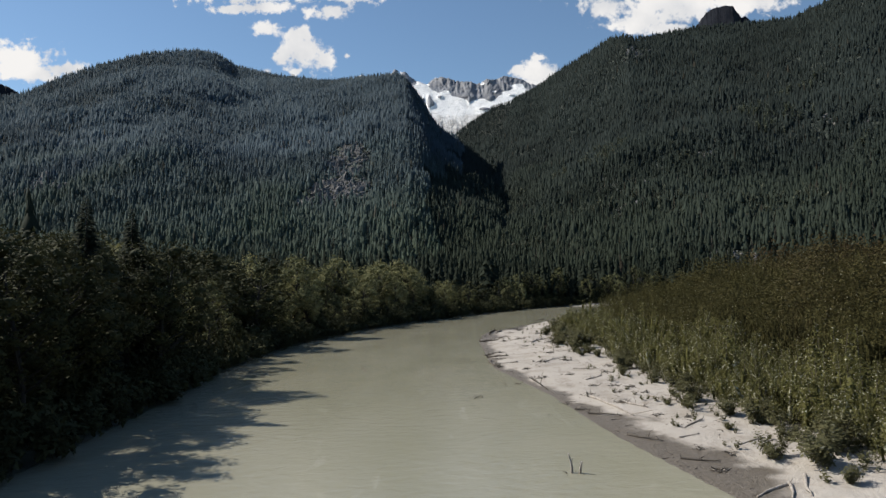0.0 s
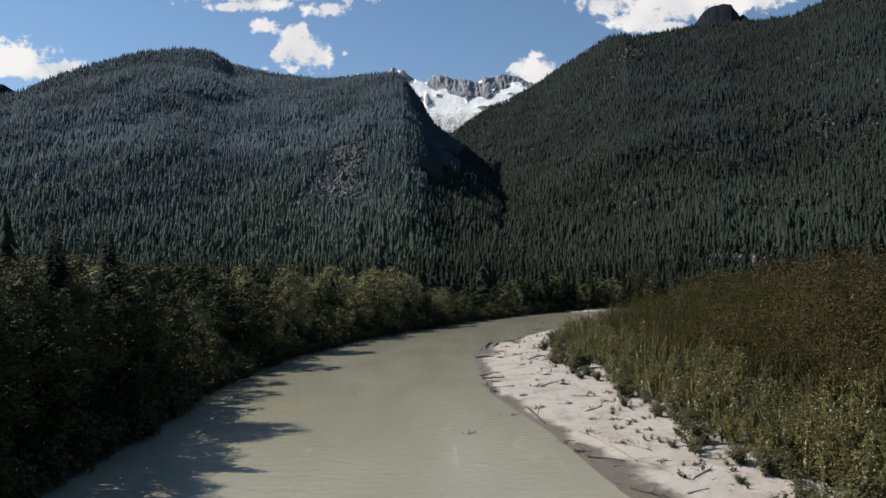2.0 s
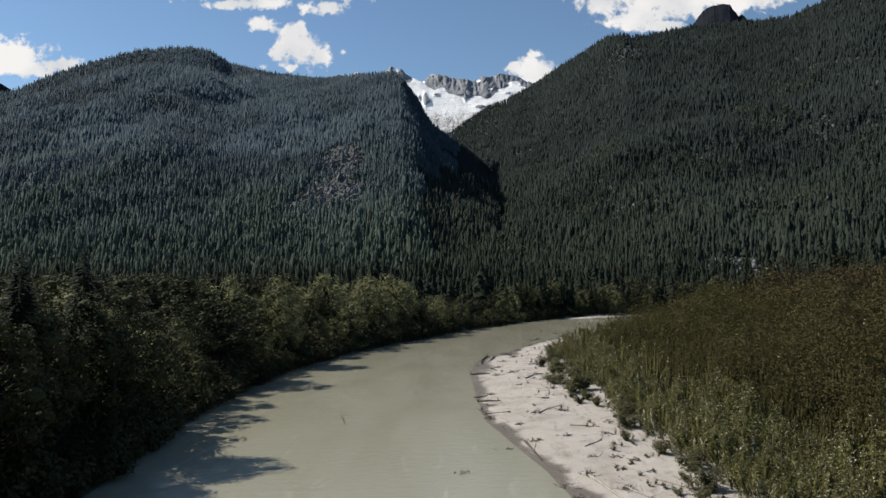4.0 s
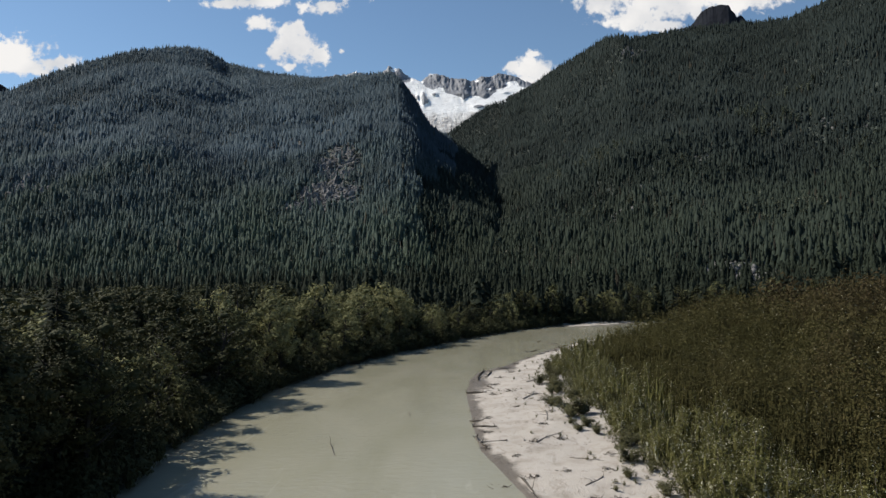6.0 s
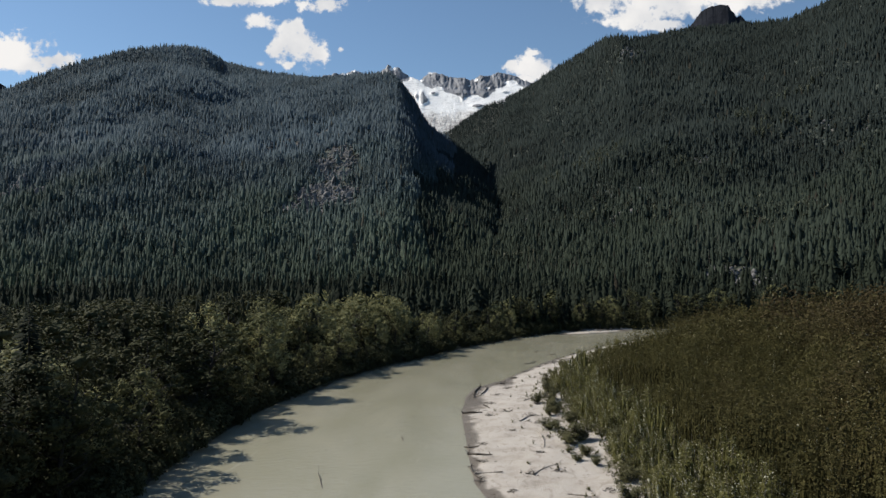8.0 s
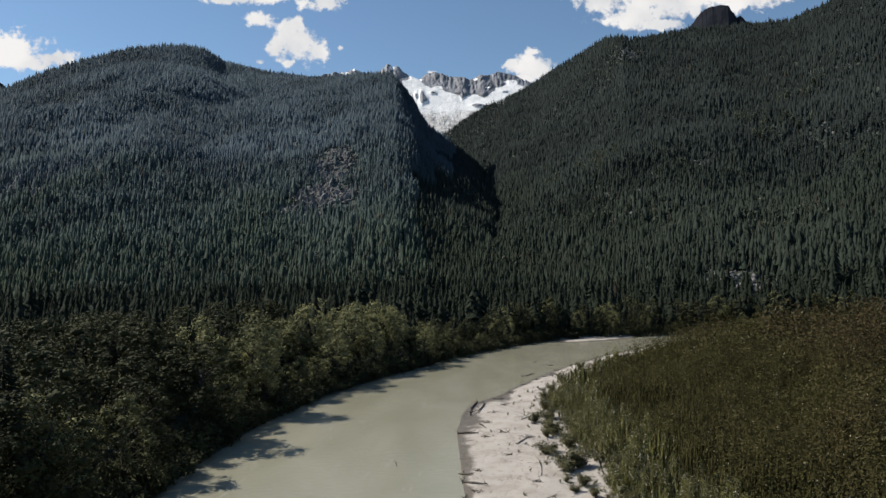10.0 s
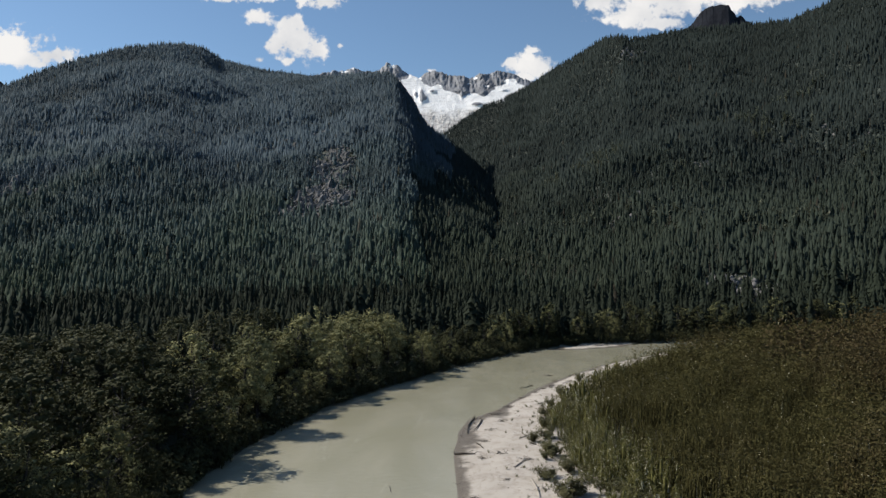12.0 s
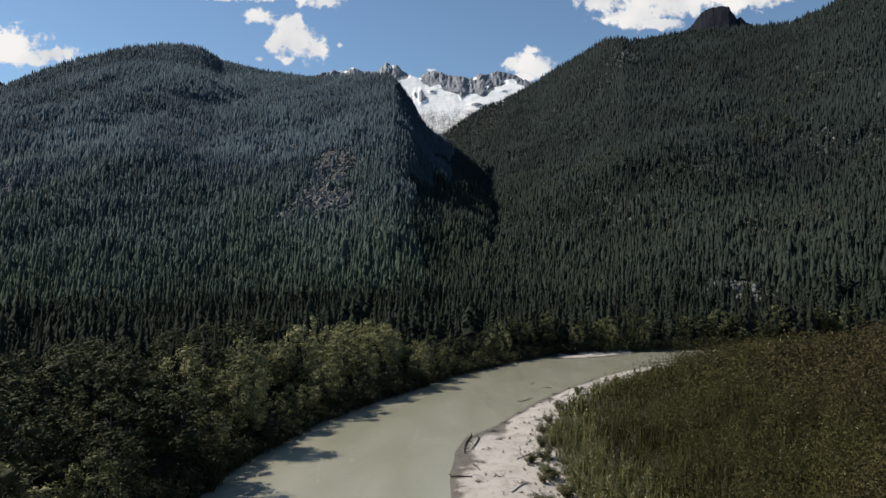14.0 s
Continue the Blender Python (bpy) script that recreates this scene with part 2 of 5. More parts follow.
def make_ground():
    """Pale dry sand near the river, wet and dark at the waterline; forest soil and litter inland; bare rock on steep slopes."""
    m, nt, b = material("river_sand_and_soil")
    fine, broad = noise_tex(nt, 3.0, 6, 0.62), noise_tex(nt, 0.22, 5, 0.6)
    sand = ramp(nt, broad, (0.30, (0.300, 0.265, 0.222)), (0.48, (0.419, 0.379, 0.332)), (0.72, (0.474, 0.434, 0.387)))
    sand = blend(nt, math_node(nt, "MULTIPLY", fine, 0.35), sand, (0.258, 0.222, 0.186))
    stain = nt.nodes.new("ShaderNodeMapRange")
    stain.inputs["From Min"].default_value, stain.inputs["From Max"].default_value, stain.inputs["To Max"].default_value = 0.54, 0.68, 0.6
    nt.links.new(noise_tex(nt, 0.45, 6, 0.65, position(nt, 1.4, 0.6, 1), 0.9), stain.inputs["Value"])
    sand = blend(nt, stain.outputs[0], sand, (0.193, 0.161, 0.125))
    sepz = nt.nodes.new("ShaderNodeSeparateXYZ")
    nt.links.new(position(nt), sepz.inputs[0])
    wet = nt.nodes.new("ShaderNodeMapRange")
    wet.interpolation_type = "SMOOTHSTEP"
    wet.inputs["From Min"].default_value, wet.inputs["From Max"].default_value = 0.33, 0.16
    nt.links.new(math_node(nt, "ADD", sepz.outputs[2], math_node(nt, "MULTIPLY", math_node(nt, "SUBTRACT", broad, 0.5), 0.6)), wet.inputs["Value"])
    sand = blend(nt, math_node(nt, "MULTIPLY", wet.outputs[0], math_node(nt, "ADD", 0.62, math_node(nt, "MULTIPLY", fine, 0.6))), sand, (0.118, 0.097, 0.072))
    soil = ramp(nt, noise_tex(nt, 0.5, 6, 0.6), (0.3, (0.021, 0.026, 0.014)), (0.6, (0.043, 0.047, 0.027)), (0.8, (0.064, 0.061, 0.040)))
    up = nt.nodes.new("ShaderNodeMapRange")
    up.inputs["From Min"].default_value, up.inputs["From Max"].default_value = 5, 120
    nt.links.new(sepz.outputs[2], up.inputs["Value"])
    soil = blend(nt, up.outputs[0], soil, (0.040, 0.050, 0.040))
    col = blend(nt, attribute(nt, "soil"), sand, soil)
    nt.links.new(col, b.inputs["Base Color"])
    rough = nt.nodes.new("ShaderNodeMapRange")
    rough.inputs["To Min"].default_value, rough.inputs["To Max"].default_value = 0.9, 0.45
    nt.links.new(wet.outputs[0], rough.inputs["Value"])
    nt.links.new(rough.outputs[0], b.inputs["Roughness"])
    bump(nt, b, math_node(nt, "ADD", fine, math_node(nt, "MULTIPLY", broad, 2.0)), 0.7, 0.25)
    return m


def make_rock(name, dark, light, scale=0.12):
    m, nt, b = material(name)
    n1 = noise_tex(nt, scale, 8, 0.62, position(nt, 1, 1, 0.45), 0.8)
    n2 = noise_tex(nt, scale * 7, 6, 0.65)
    col = ramp(nt, n1, (0.32, dark), (0.62, light))
    col = blend(nt, math_node(nt, "MULTIPLY", n2, 0.5), col, dark)
    nt.links.new(col, b.inputs["Base Color"])
    b.inputs["Roughness"].default_value, b.inputs["Specular IOR Level"].default_value = 0.88, 0.1
    bump(nt, b, math_node(nt, "ADD", n1, math_node(nt, "MULTIPLY", n2, 0.4)), 0.9, 1.2 / (scale * 12))
    return m


def make_snow():
    """Glacier ice and firn with grey crevassed ice low down, over grey rock; which of them shows follows the mesh."""
    m, nt, b = material("glacier_snow")
    snow = attribute(nt, "snow")
    crack = noise_tex(nt, 0.012, 8, 0.7, position(nt, 1, 0.5, 2.2), 1.2)
    torn = math_node(nt, "ADD", noise_tex(nt, 0.009, 8, 0.66, None, 0.6), math_node(nt, "MULTIPLY", math_node(nt, "SUBTRACT", noise_tex(nt, 0.035, 6, 0.7, position(nt, 1, 0.4, 1.6), 1.0), 0.5), 0.8))
    ragged = math_node(nt, "ADD", snow, math_node(nt, "MULTIPLY", math_node(nt, "SUBTRACT", torn, 0.5), 1.3))
    is_snow = nt.nodes.new("ShaderNodeMapRange")
    is_snow.inputs["From Min"].default_value, is_snow.inputs["From Max"].default_value = 0.47, 0.53
    nt.links.new(ragged, is_snow.inputs["Value"])
    rock = ramp(nt, noise_tex(nt, 0.010, 9, 0.7, position(nt, 1, 1, 0.3)), (0.34, (0.076, 0.083, 0.100)), (0.66, (0.232, 0.239, 0.259)))
    ice = ramp(nt, crack, (0.34, (0.52, 0.51, 0.51)), (0.45, (0.80, 0.795, 0.78)), (0.7, (0.88, 0.875, 0.865)))
    furrow = noise_tex(nt, 0.05, 5, 0.7, position(nt, 0.5, 0.3, 2.4), 1.4)
    ice = blend(nt, math_node(nt, "GREATER_THAN", furrow, 0.60), ice, (0.55, 0.54, 0.53))
    broken = ramp(nt, noise_tex(nt, 0.03, 6, 0.7, position(nt, 1, 0.5, 2.0), 1.5), (0.38, (0.27, 0.25, 0.235)), (0.60, (0.66, 0.64, 0.61)))
    ice = blend(nt, attribute(nt, "icefall"), ice, broken)
    nt.links.new(blend(nt, is_snow.outputs[0], rock, ice), b.inputs["Base Color"])
    b.inputs["Roughness"].default_value = 0.75
    bump(nt, b, crack, 0.5, 14)
    return m


WATER, GROUND = make_water(), make_ground()
ROCK = make_rock("grey_granite", (0.048, 0.047, 0.049), (0.240, 0.232, 0.224), 0.32)
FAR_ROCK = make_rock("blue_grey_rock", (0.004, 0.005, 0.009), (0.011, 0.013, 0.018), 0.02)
SNOW = make_snow()
# western slopes: distance haze put into the needle colour, paler and bluer with height
HAZE_NEEDLES = conifer_material("haze_toned_needles", (0.123, 0.161, 0.103), (0.141, 0.187, 0.226), (0.130, 0.124, 0.103))
# darker copy for the eastern slopes, whose duller light sits in the colour
SHADE_NEEDLES = conifer_material("shade_toned_needles", (0.075, 0.096, 0.066), (0.054, 0.070, 0.067), (0.074, 0.066, 0.052))
FIR = conifer_material("dark_fir_needles", (0.050, 0.064, 0.045), (0.050, 0.064, 0.045), (0.076, 0.067, 0.050))
# bank foliage in two tones: shade put into this colour, sunlight into the next
SHADE_LEAF = leaf_material("shade_toned_leaves", (0.021, 0.024, 0.011), (0.093, 0.097, 0.046), (0.176, 0.176, 0.122), 0.13, 0.0, sunny=(0.145, 0.140, 0.070), leaf=2.6, sunny_part=0.35)
SUNLIT_LEAF = leaf_material("sunlit_toned_leaves", (0.042, 0.049, 0.023), (0.212, 0.211, 0.099), (0.322, 0.322, 0.207), 0.22, 0.0, sunny=(0.439, 0.415, 0.200), leaf=2.2)
THICKET = leaf_material("willow_leaves", (0.044, 0.042, 0.015), (0.123, 0.108, 0.042), (0.330, 0.308, 0.209), 0.25, 0.008, "tone", (0.074, 0.053, 0.029), grain=0.35, leaf=4.5)
YOUNG = leaf_material("young_cottonwood_leaves", (0.066, 0.065, 0.023), (0.234, 0.220, 0.080), (0.546, 0.530, 0.414), 0.25, 0.06, grain=0.5, leaf=6.5)
SHRUB = leaf_material("shrub_leaves", (0.090, 0.087, 0.043), (0.178, 0.170, 0.090), (0.276, 0.276, 0.211), 0.35, 0.03, leaf=8)
BRUSH = leaf_material("slope_brush_leaves", (0.060, 0.070, 0.050), (0.125, 0.138, 0.098), (0.190, 0.190, 0.150), 0.30, 0.02, leaf=1.2)
BARK = bark_material("cottonwood_bark", (0.011, 0.010, 0.009), (0.038, 0.035, 0.031))
TWIG = bark_material("young_bark", (0.053, 0.044, 0.030), (0.128, 0.112, 0.083))
DRIFT = bark_material("bleached_driftwood", (0.168, 0.141, 0.116), (0.483, 0.441, 0.389))
WETWOOD = bark_material("wet_dark_driftwood", (0.034, 0.027, 0.021), (0.112, 0.094, 0.075))


# ---------------------------------------------------------------- mesh helpers
def np_mesh(name, verts, faces, mat, **attrs):
    """A mesh from arrays: n x 3 points, m x k corners, and values for each point."""
    verts, faces = np.asarray(verts, np.float32), np.asarray(faces, np.int32)
    me = bpy.data.meshes.new(name)
    k = faces.shape[1]
    me.vertices.add(len(verts))
    me.vertices.foreach_set("co", verts.ravel())
    me.loops.add(faces.size)
    me.loops.foreach_set("vertex_index", faces.ravel())
    me.polygons.add(len(faces))
    me.polygons.foreach_set("loop_start", np.arange(0, faces.size, k, dtype=np.int32))
    me.update(calc_edges=True)
    for key, values in attrs.items():
        me.attributes.new(key, "FLOAT", "POINT").data.foreach_set("value", np.asarray(values, np.float32))
    me.materials.append(mat)
    return me


def smooth(me):
    me.polygons.foreach_set("use_smooth", np.ones(len(me.polygons), bool))
    return me


def part(name, me, parent, label=""):
    ob = new(name, me)
    ob.parent = parent
    return tagged(ob, label)


def scatter(shape, places, turns, sizes, tones=None, leans=None):
    """One set of arrays with the shape (points, faces) set down at each place, turned and scaled."""
    v, f = shape
    n, c, s = len(places), np.cos(turns), np.sin(turns)
    sizes = np.asarray(sizes)
    sx = sizes[:, 0] if sizes.ndim == 2 else sizes
    sz = sizes[:, 1] if sizes.ndim == 2 else sizes
    out = np.empty((n, len(v), 3), np.float32)
    out[:, :, 0] = (c[:, None] * v[None, :, 0] - s[:, None] * v[None, :, 1]) * sx[:, None] + places[:, None, 0]
    out[:, :, 1] = (s[:, None] * v[None, :, 0] + c[:, None] * v[None, :, 1]) * sx[:, None] + places[:, None, 1]
    out[:, :, 2] = v[None, :, 2] * sz[:, None] + places[:, None, 2]
    if leans is not None:
        out[:, :, :2] += leans[:, None, :] * (v[None, :, 2] * sz[:, None])[:, :, None]
    faces = (f[None] + (np.arange(n) * len(v))[:, None, None]).reshape(-1, f.shape[1])
    tone = np.repeat(tones if tones is not None else np.zeros(n), len(v))
    return out.reshape(-1, 3), faces, tone


def gather(sets):
    """Joins (points, faces, tone) sets."""
    at, vs, fs, ts = 0, [], [], []
    for v, f, t in sets:
        vs.append(v), fs.append(f + at), ts.append(t)
        at += len(v)
    return np.concatenate(vs), np.concatenate(fs), np.concatenate(ts)


def tube(points, radii, sides=6):
    """A tapered tube along points: arrays of points and four-cornered faces."""
    points = np.asarray(points, float)
    vs, fs = [], []
    for i, (p, r) in enumerate(zip(points, radii)):
        d = points[min(i + 1, len(points) - 1)] - points[max(i - 1, 0)]
        d /= np.linalg.norm(d) + 1e-9
        a = np.cross(d, (0.3, 0.9, 0.1) if abs(d[2]) > 0.9 else (0, 0, 1))
        a /= np.linalg.norm(a)
        b = np.cross(d, a)
        for k in range(sides):
            w = 2 * math.pi * k / sides
            vs.append(p + r * (math.cos(w) * a + math.sin(w) * b))
        if i:
            o = (i - 1) * sides
            fs += [(o + k, o + (k + 1) % sides, o + sides + (k + 1) % sides, o + sides + k) for k in range(sides)]
    e = len(vs) - sides
    for k in range(1, sides - 1, 2):        # end caps
        fs.append((e, e + k, e + k + 1, e + min(k + 2, sides - 1)) if k + 2 < sides else (e, e + k, e + k + 1, e + k + 1))
    fs = [f for f in fs if len(set(f)) == 4]
    return np.array(vs), np.array(fs, np.int32)


def join_tubes(tubes):
    at, vs, fs = 0, [], []
    for v, f in tubes:
        vs.append(v), fs.append(f + at)
        at += len(v)
    return np.concatenate(vs), np.concatenate(fs)


# ---------------------------------------------------------------- the lie of the land
def lattice(ix, iy, seed):
    h = (ix.astype(np.int64) * 374761393 + iy.astype(np.int64) * 668265263 + seed * 1442695041) & 0xFFFFFFFF
    h = ((h ^ (h >> 13)) * 1274126177) & 0xFFFFFFFF
    return ((h ^ (h >> 16)) & 0xFFFF) / 65535.0


def value_noise(x, y, seed):
    ix, iy = np.floor(x), np.floor(y)
    fx, fy = x - ix, y - iy
    fx, fy = fx * fx * (3 - 2 * fx), fy * fy * (3 - 2 * fy)
    a, b = lattice(ix, iy, seed), lattice(ix + 1, iy, seed)
    c, d = lattice(ix, iy + 1, seed), lattice(ix + 1, iy + 1, seed)
    return (a + (b - a) * fx) * (1 - fy) + (c + (d - c) * fx) * fy - 0.5


def fbm(x, y, size, octaves=4, seed=0):
    total, amp = 0, 1.0
    for o in range(octaves):
        total = total + amp * value_noise(x / size, y / size, seed + o * 17)
        size, amp = size / 2.03, amp * 0.5
    return total


CENTRE = (-1.3, -5.9)
LEFT_BANK = [(-54, -400), (-48, -60), (-42, 40), (-44, 75), (-47, 105), (-47, 130), (-44, 165), (-35.5, 202), (-21, 235), (5, 286), (33, 328), (58, 355), (88, 360), (135, 369), (170, 377), (230, 390), (320, 403), (420, 410), (700, 420)]
RIGHT_EDGE = [(700, 388), (420, 376), (310, 370), (225, 360), (150, 343), (106, 325), (64, 282), (35, 238), (16, 198), (7.5, 186), (4.5, 172), (3.0, 152), (3.2, 118), (3.6, 100), (9.3, 70), (12, 47), (15.3, 29), (21, 5), (30, -40), (34, -400)]
SHORE = np.array(LEFT_BANK + RIGHT_EDGE, float)
SCRUB_EDGE = np.array([(36, -400), (36, 0), (31, 25), (27.5, 45), (26.5, 60), (26, 80), (26, 100), (27.5, 118), (26.5, 140), (27.5, 170), (31, 190), (39, 212), (50, 238), (66, 262), (92, 290), (128, 320), (155, 335), (225, 352), (310, 362), (420, 368), (700, 380)], float)


def to_line(x, y, line):
    best = np.full(x.shape, 1e9)
    for (ax, ay), (bx, by) in zip(line[:-1], line[1:]):
        dx, dy = bx - ax, by - ay
        u = np.clip(((x - ax) * dx + (y - ay) * dy) / (dx * dx + dy * dy), 0, 1)
        best = np.minimum(best, np.hypot(x - ax - u * dx, y - ay - u * dy))
    return best


def inside(x, y, ring):
    odd = np.zeros(x.shape, bool)
    for (ax, ay), (bx, by) in zip(ring, np.roll(ring, -1, 0)):
        if ay == by:
            continue
        odd ^= ((ay > y) != (by > y)) & (x < (bx - ax) * (y - ay) / (by - ay) + ax)
    return odd


# azimuth, elevation of the tree line, distance of the crest
LEFT_CREST = np.array([(-95, 9, 1300), (-60, 11, 1300), (-45, 12.2, 1400), (-33, 13.7, 1500), (-30.5, 15.2, 1560), (-27.7, 16.5, 1600), (-24.4, 17.7, 1650), (-20.5, 18.3, 1720), (-19, 18.2, 1750), (-17.5, 17.35, 1800), (-14.4, 16.8, 1800), (-10.3, 16.5, 1700), (-7.25, 16.8, 1500), (-4.2, 17.15, 1360), (-3.6, 16.95, 1340), (-2.7, 15.85, 1340), (-2.0, 14.9, 1340), (-1.55, 13.85, 1350), (-0.86, 12.9, 1360), (-0.15, 12.3, 1380), (0.42, 12.1, 1400), (2.43, 10.45, 1410), (4.2, 8.8, 1420), (6.5, 5.0, 1420), (10, -3, 1420), (60, -8, 1420)])
SPUR_CREST = np.array([(-95, 0, 1150), (-40, 5.0, 1150), (-33, 8.6, 1180), (-24, 12.0, 1220), (-18, 14.0, 1260), (-14, 15.0, 1300), (-10, 15.7, 1320), (-7, 16.4, 1330), (-4.3, 17.0, 1340), (-3.6, 16.8, 1335), (-2.7, 15.7, 1335), (-2.0, 14.7, 1335), (-1.4, 12, 1335), (0, 6, 1335), (3, -6, 1335), (60, -8, 1335)])
RIGHT_CREST = np.array([(-60, -8, 700), (-5, -6, 700), (-3.4, 0, 700), (-2.1, 2.4, 720), (-1.5, 4.1, 780), (0.0, 5.35, 880), (0.92, 6.45, 940), (3.1, 7.6, 1090), (4.2, 9.2, 1250), (4.8, 12.6, 1600), (5.8, 14.9, 1850), (7.75, 15.8, 1880), (10.6, 17.4, 1750), (13.9, 19.0, 1600), (15.3, 19.22, 1500), (15.9, 18.9, 1500), (17.5, 18.92, 1520), (20.5, 19.08, 1560), (25, 18.7, 1600), (27.7, 18.65, 1550), (29.6, 19.15, 1480), (33, 20.4, 1400), (45, 21, 1300), (65, 18, 1200), (95, 14, 1200)])
BACK_CREST = np.array([(-60, -8, 2050), (-4, -5, 2050), (-2, 10.8, 2100), (0.75, 12.25, 2100), (3.9, 14.2, 2050), (6.5, 15.0, 2000), (9, 8, 2000), (14, -5, 2000), (60, -8, 2000)])


def massif(az, r, crest, foot, bow, seed, x, y, trees=11.0, soft=0.0, rough=85.0):
    el, rc = np.interp(az, crest[:, 0], crest[:, 1]), np.interp(az, crest[:, 0], crest[:, 2])
    u = np.clip((r - foot) / (rc - foot), 0, 1)
    broad = sum(np.interp(az + step, crest[:, 0], crest[:, 1]) for step in (-6, -4.5, -3, -1.5, 0, 1.5, 3, 4.5, 6)) / 9
    el = el + (broad - el) * soft * (1 - u ** 4)      # small shapes of the skyline fade out down the slope
    top = 28 + rc * np.tan(np.radians(el)) - trees
    z = top * (bow * u + (1 - bow) * u * u)
    z = z + np.sin(np.pi * u) * (fbm(x, y, 260, 5, seed) * rough + fbm(x, y, 60, 3, seed + 5) * 15)
    return np.where(r < foot, -5.0, np.where(r > rc, np.maximum(top - (r - rc) * 0.8, -5), z))


def ground_z(x, y):
    """Height of the ground, and how far it is forest soil rather than sand."""
    x, y = np.asarray(x, float), np.asarray(y, float)
    wet = inside(x, y, SHORE)
    dl, dr = to_line(x, y, LEFT_BANK), to_line(x, y, RIGHT_EDGE)
    right = dr < dl
    d = np.minimum(dl, dr)
    lump = fbm(x, y, 9, 4, 3)
    low = 1.5 + 4.5 * np.exp(-((y - 178) / 16) ** 2) + 2.0 * np.clip((70 - y) / 30, 0, 1) + 2.0 * value_noise(x / 9, y / 9, 91)
    bar = 0.32 * (1 - np.exp(-d / np.clip(low, 0.7, 9))) + 0.75 * (1 - np.exp(-np.clip(d - low, 0, 99) / 10)) + lump * 0.5 * np.clip(d / 7, 0, 1) + np.clip(d - 20, 0, 60) * 0.012
    bank = 1.9 * (1 - np.exp(-d / 2.2)) + lump * 0.7 * np.clip(d / 4, 0, 1) + np.clip(d - 20, 0, 200) * 0.012
    z = np.where(wet, -np.minimum(d * 0.16, 2.2) + 0.02, np.where(right, bar, bank))
    spit = 0.9 - np.hypot((x - 76) / 13, (y - 350 + (x - 76) * -0.35) / 4.2) * 0.5
    z = np.where(wet | ~right, np.maximum(z, np.where(y > 330, spit, -9)), z)
    scrub = np.clip(to_line(x, y, SCRUB_EDGE) / 4 - 0.3 + lump, 0, 1)
    ring = np.vstack((SCRUB_EDGE, [(900, 100), (900, -400)]))
    soil = np.where(right, np.where(inside(x, y, ring), scrub * 0.85, 0), np.ones_like(d))
    soil = np.where((spit > 0) & (y > 330) & (x > 50) & (x < 100), 0, soil)
    az, r = np.degrees(np.arctan2(x - CENTRE[0], y - CENTRE[1])), np.hypot(x - CENTRE[0], y - CENTRE[1])
    foot_l = 500 + np.clip(-az - 15, 0, 60) * 2.0
    foot_r = np.interp(az, [-5, 8, 20, 35, 70], [520, 520, 505, 505, 480])
    hills = massif(az, r, LEFT_CREST, foot_l, 0.92, 11, x, y, soft=np.clip((-7 - az) / 4, 0, 1), rough=45.0)
    hills = np.maximum(hills, massif(az, r, SPUR_CREST, foot_l, 0.80, 47, x, y, rough=55.0))
    hills = np.maximum(hills, massif(az, r, RIGHT_CREST, foot_r, 0.62, 23, x, y, 15.0, soft=np.clip((az - 10) / 3, 0, 1), rough=70.0))
    hills = np.maximum(hills, massif(az, r, BACK_CREST, 1350 + 0 * az, 1.0, 37, x, y))
    soil = np.where(hills > z, 1, soil)
    return np.maximum(z, hills), soil


def height(x, y):
    return ground_z(np.atleast_1d(x), np.atleast_1d(y))[0]


def on_slope(az, el):
    """The place on the land that is seen from the middle of the way at this azimuth and elevation."""
    r = np.arange(60, 2600, 4.0)
    x, y = CENTRE[0] + r * math.sin(radians(az)), CENTRE[1] + r * math.cos(radians(az))
    z = height(x, y)
    hit = np.nonzero(z >= 28 + r * math.tan(radians(el)))[0]
    i = hit[0] if len(hit) else len(r) - 1
    return Vector((x[i], y[i], z[i]))


def make_land():
    az = np.radians(np.concatenate((np.arange(-180, -72, 4.0), np.arange(-72, -38, 1.0), np.arange(-38, 44, 0.3), np.arange(44, 80, 1.0), np.arange(80, 180, 4.0))))
    r = np.concatenate(([0.5, 4, 9], 14 * np.exp(np.arange(0, 5.87, 0.018))))
    rr, aa = np.meshgrid(r, az, indexing="ij")
    x, y = np.sin(aa) * rr, np.cos(aa) * rr - 22.0
    z, soil = ground_z(x.ravel(), y.ravel())
    nr, na = rr.shape
    i, j = np.meshgrid(np.arange(nr - 1), np.arange(na), indexing="ij")
    jn = (j + 1) % na
    quads = np.stack((i * na + j, i * na + jn, (i + 1) * na + jn, (i + 1) * na + j), -1).reshape(-1, 4)[:, ::-1]
    v = np.stack((x.ravel(), y.ravel(), z), -1)
    ob = new("ground", smooth(np_mesh("ground", v, quads, GROUND, soil=soil)))
    tagged(ob, "pale river sand running into forest soil and mountain slopes", "ground", kind="structure")


def make_river():
    n = 120
    gx, gy = np.meshgrid(np.linspace(-300, 760, n), np.linspace(-420, 480, n), indexing="ij")
    v = np.stack((gx.ravel(), gy.ravel(), np.zeros(n * n)), -1)
    i, j = np.meshgrid(np.arange(n - 1), np.arange(n - 1), indexing="ij")
    q = np.stack((i * n + j, (i + 1) * n + j, (i + 1) * n + j + 1, i * n + j + 1), -1).reshape(-1, 4)
    tagged(new("river_water", smooth(np_mesh("river_water", v, q, WATER))), "grey-green silty glacial river with faint ripples", "river", kind="structure")


make_land()
make_river()


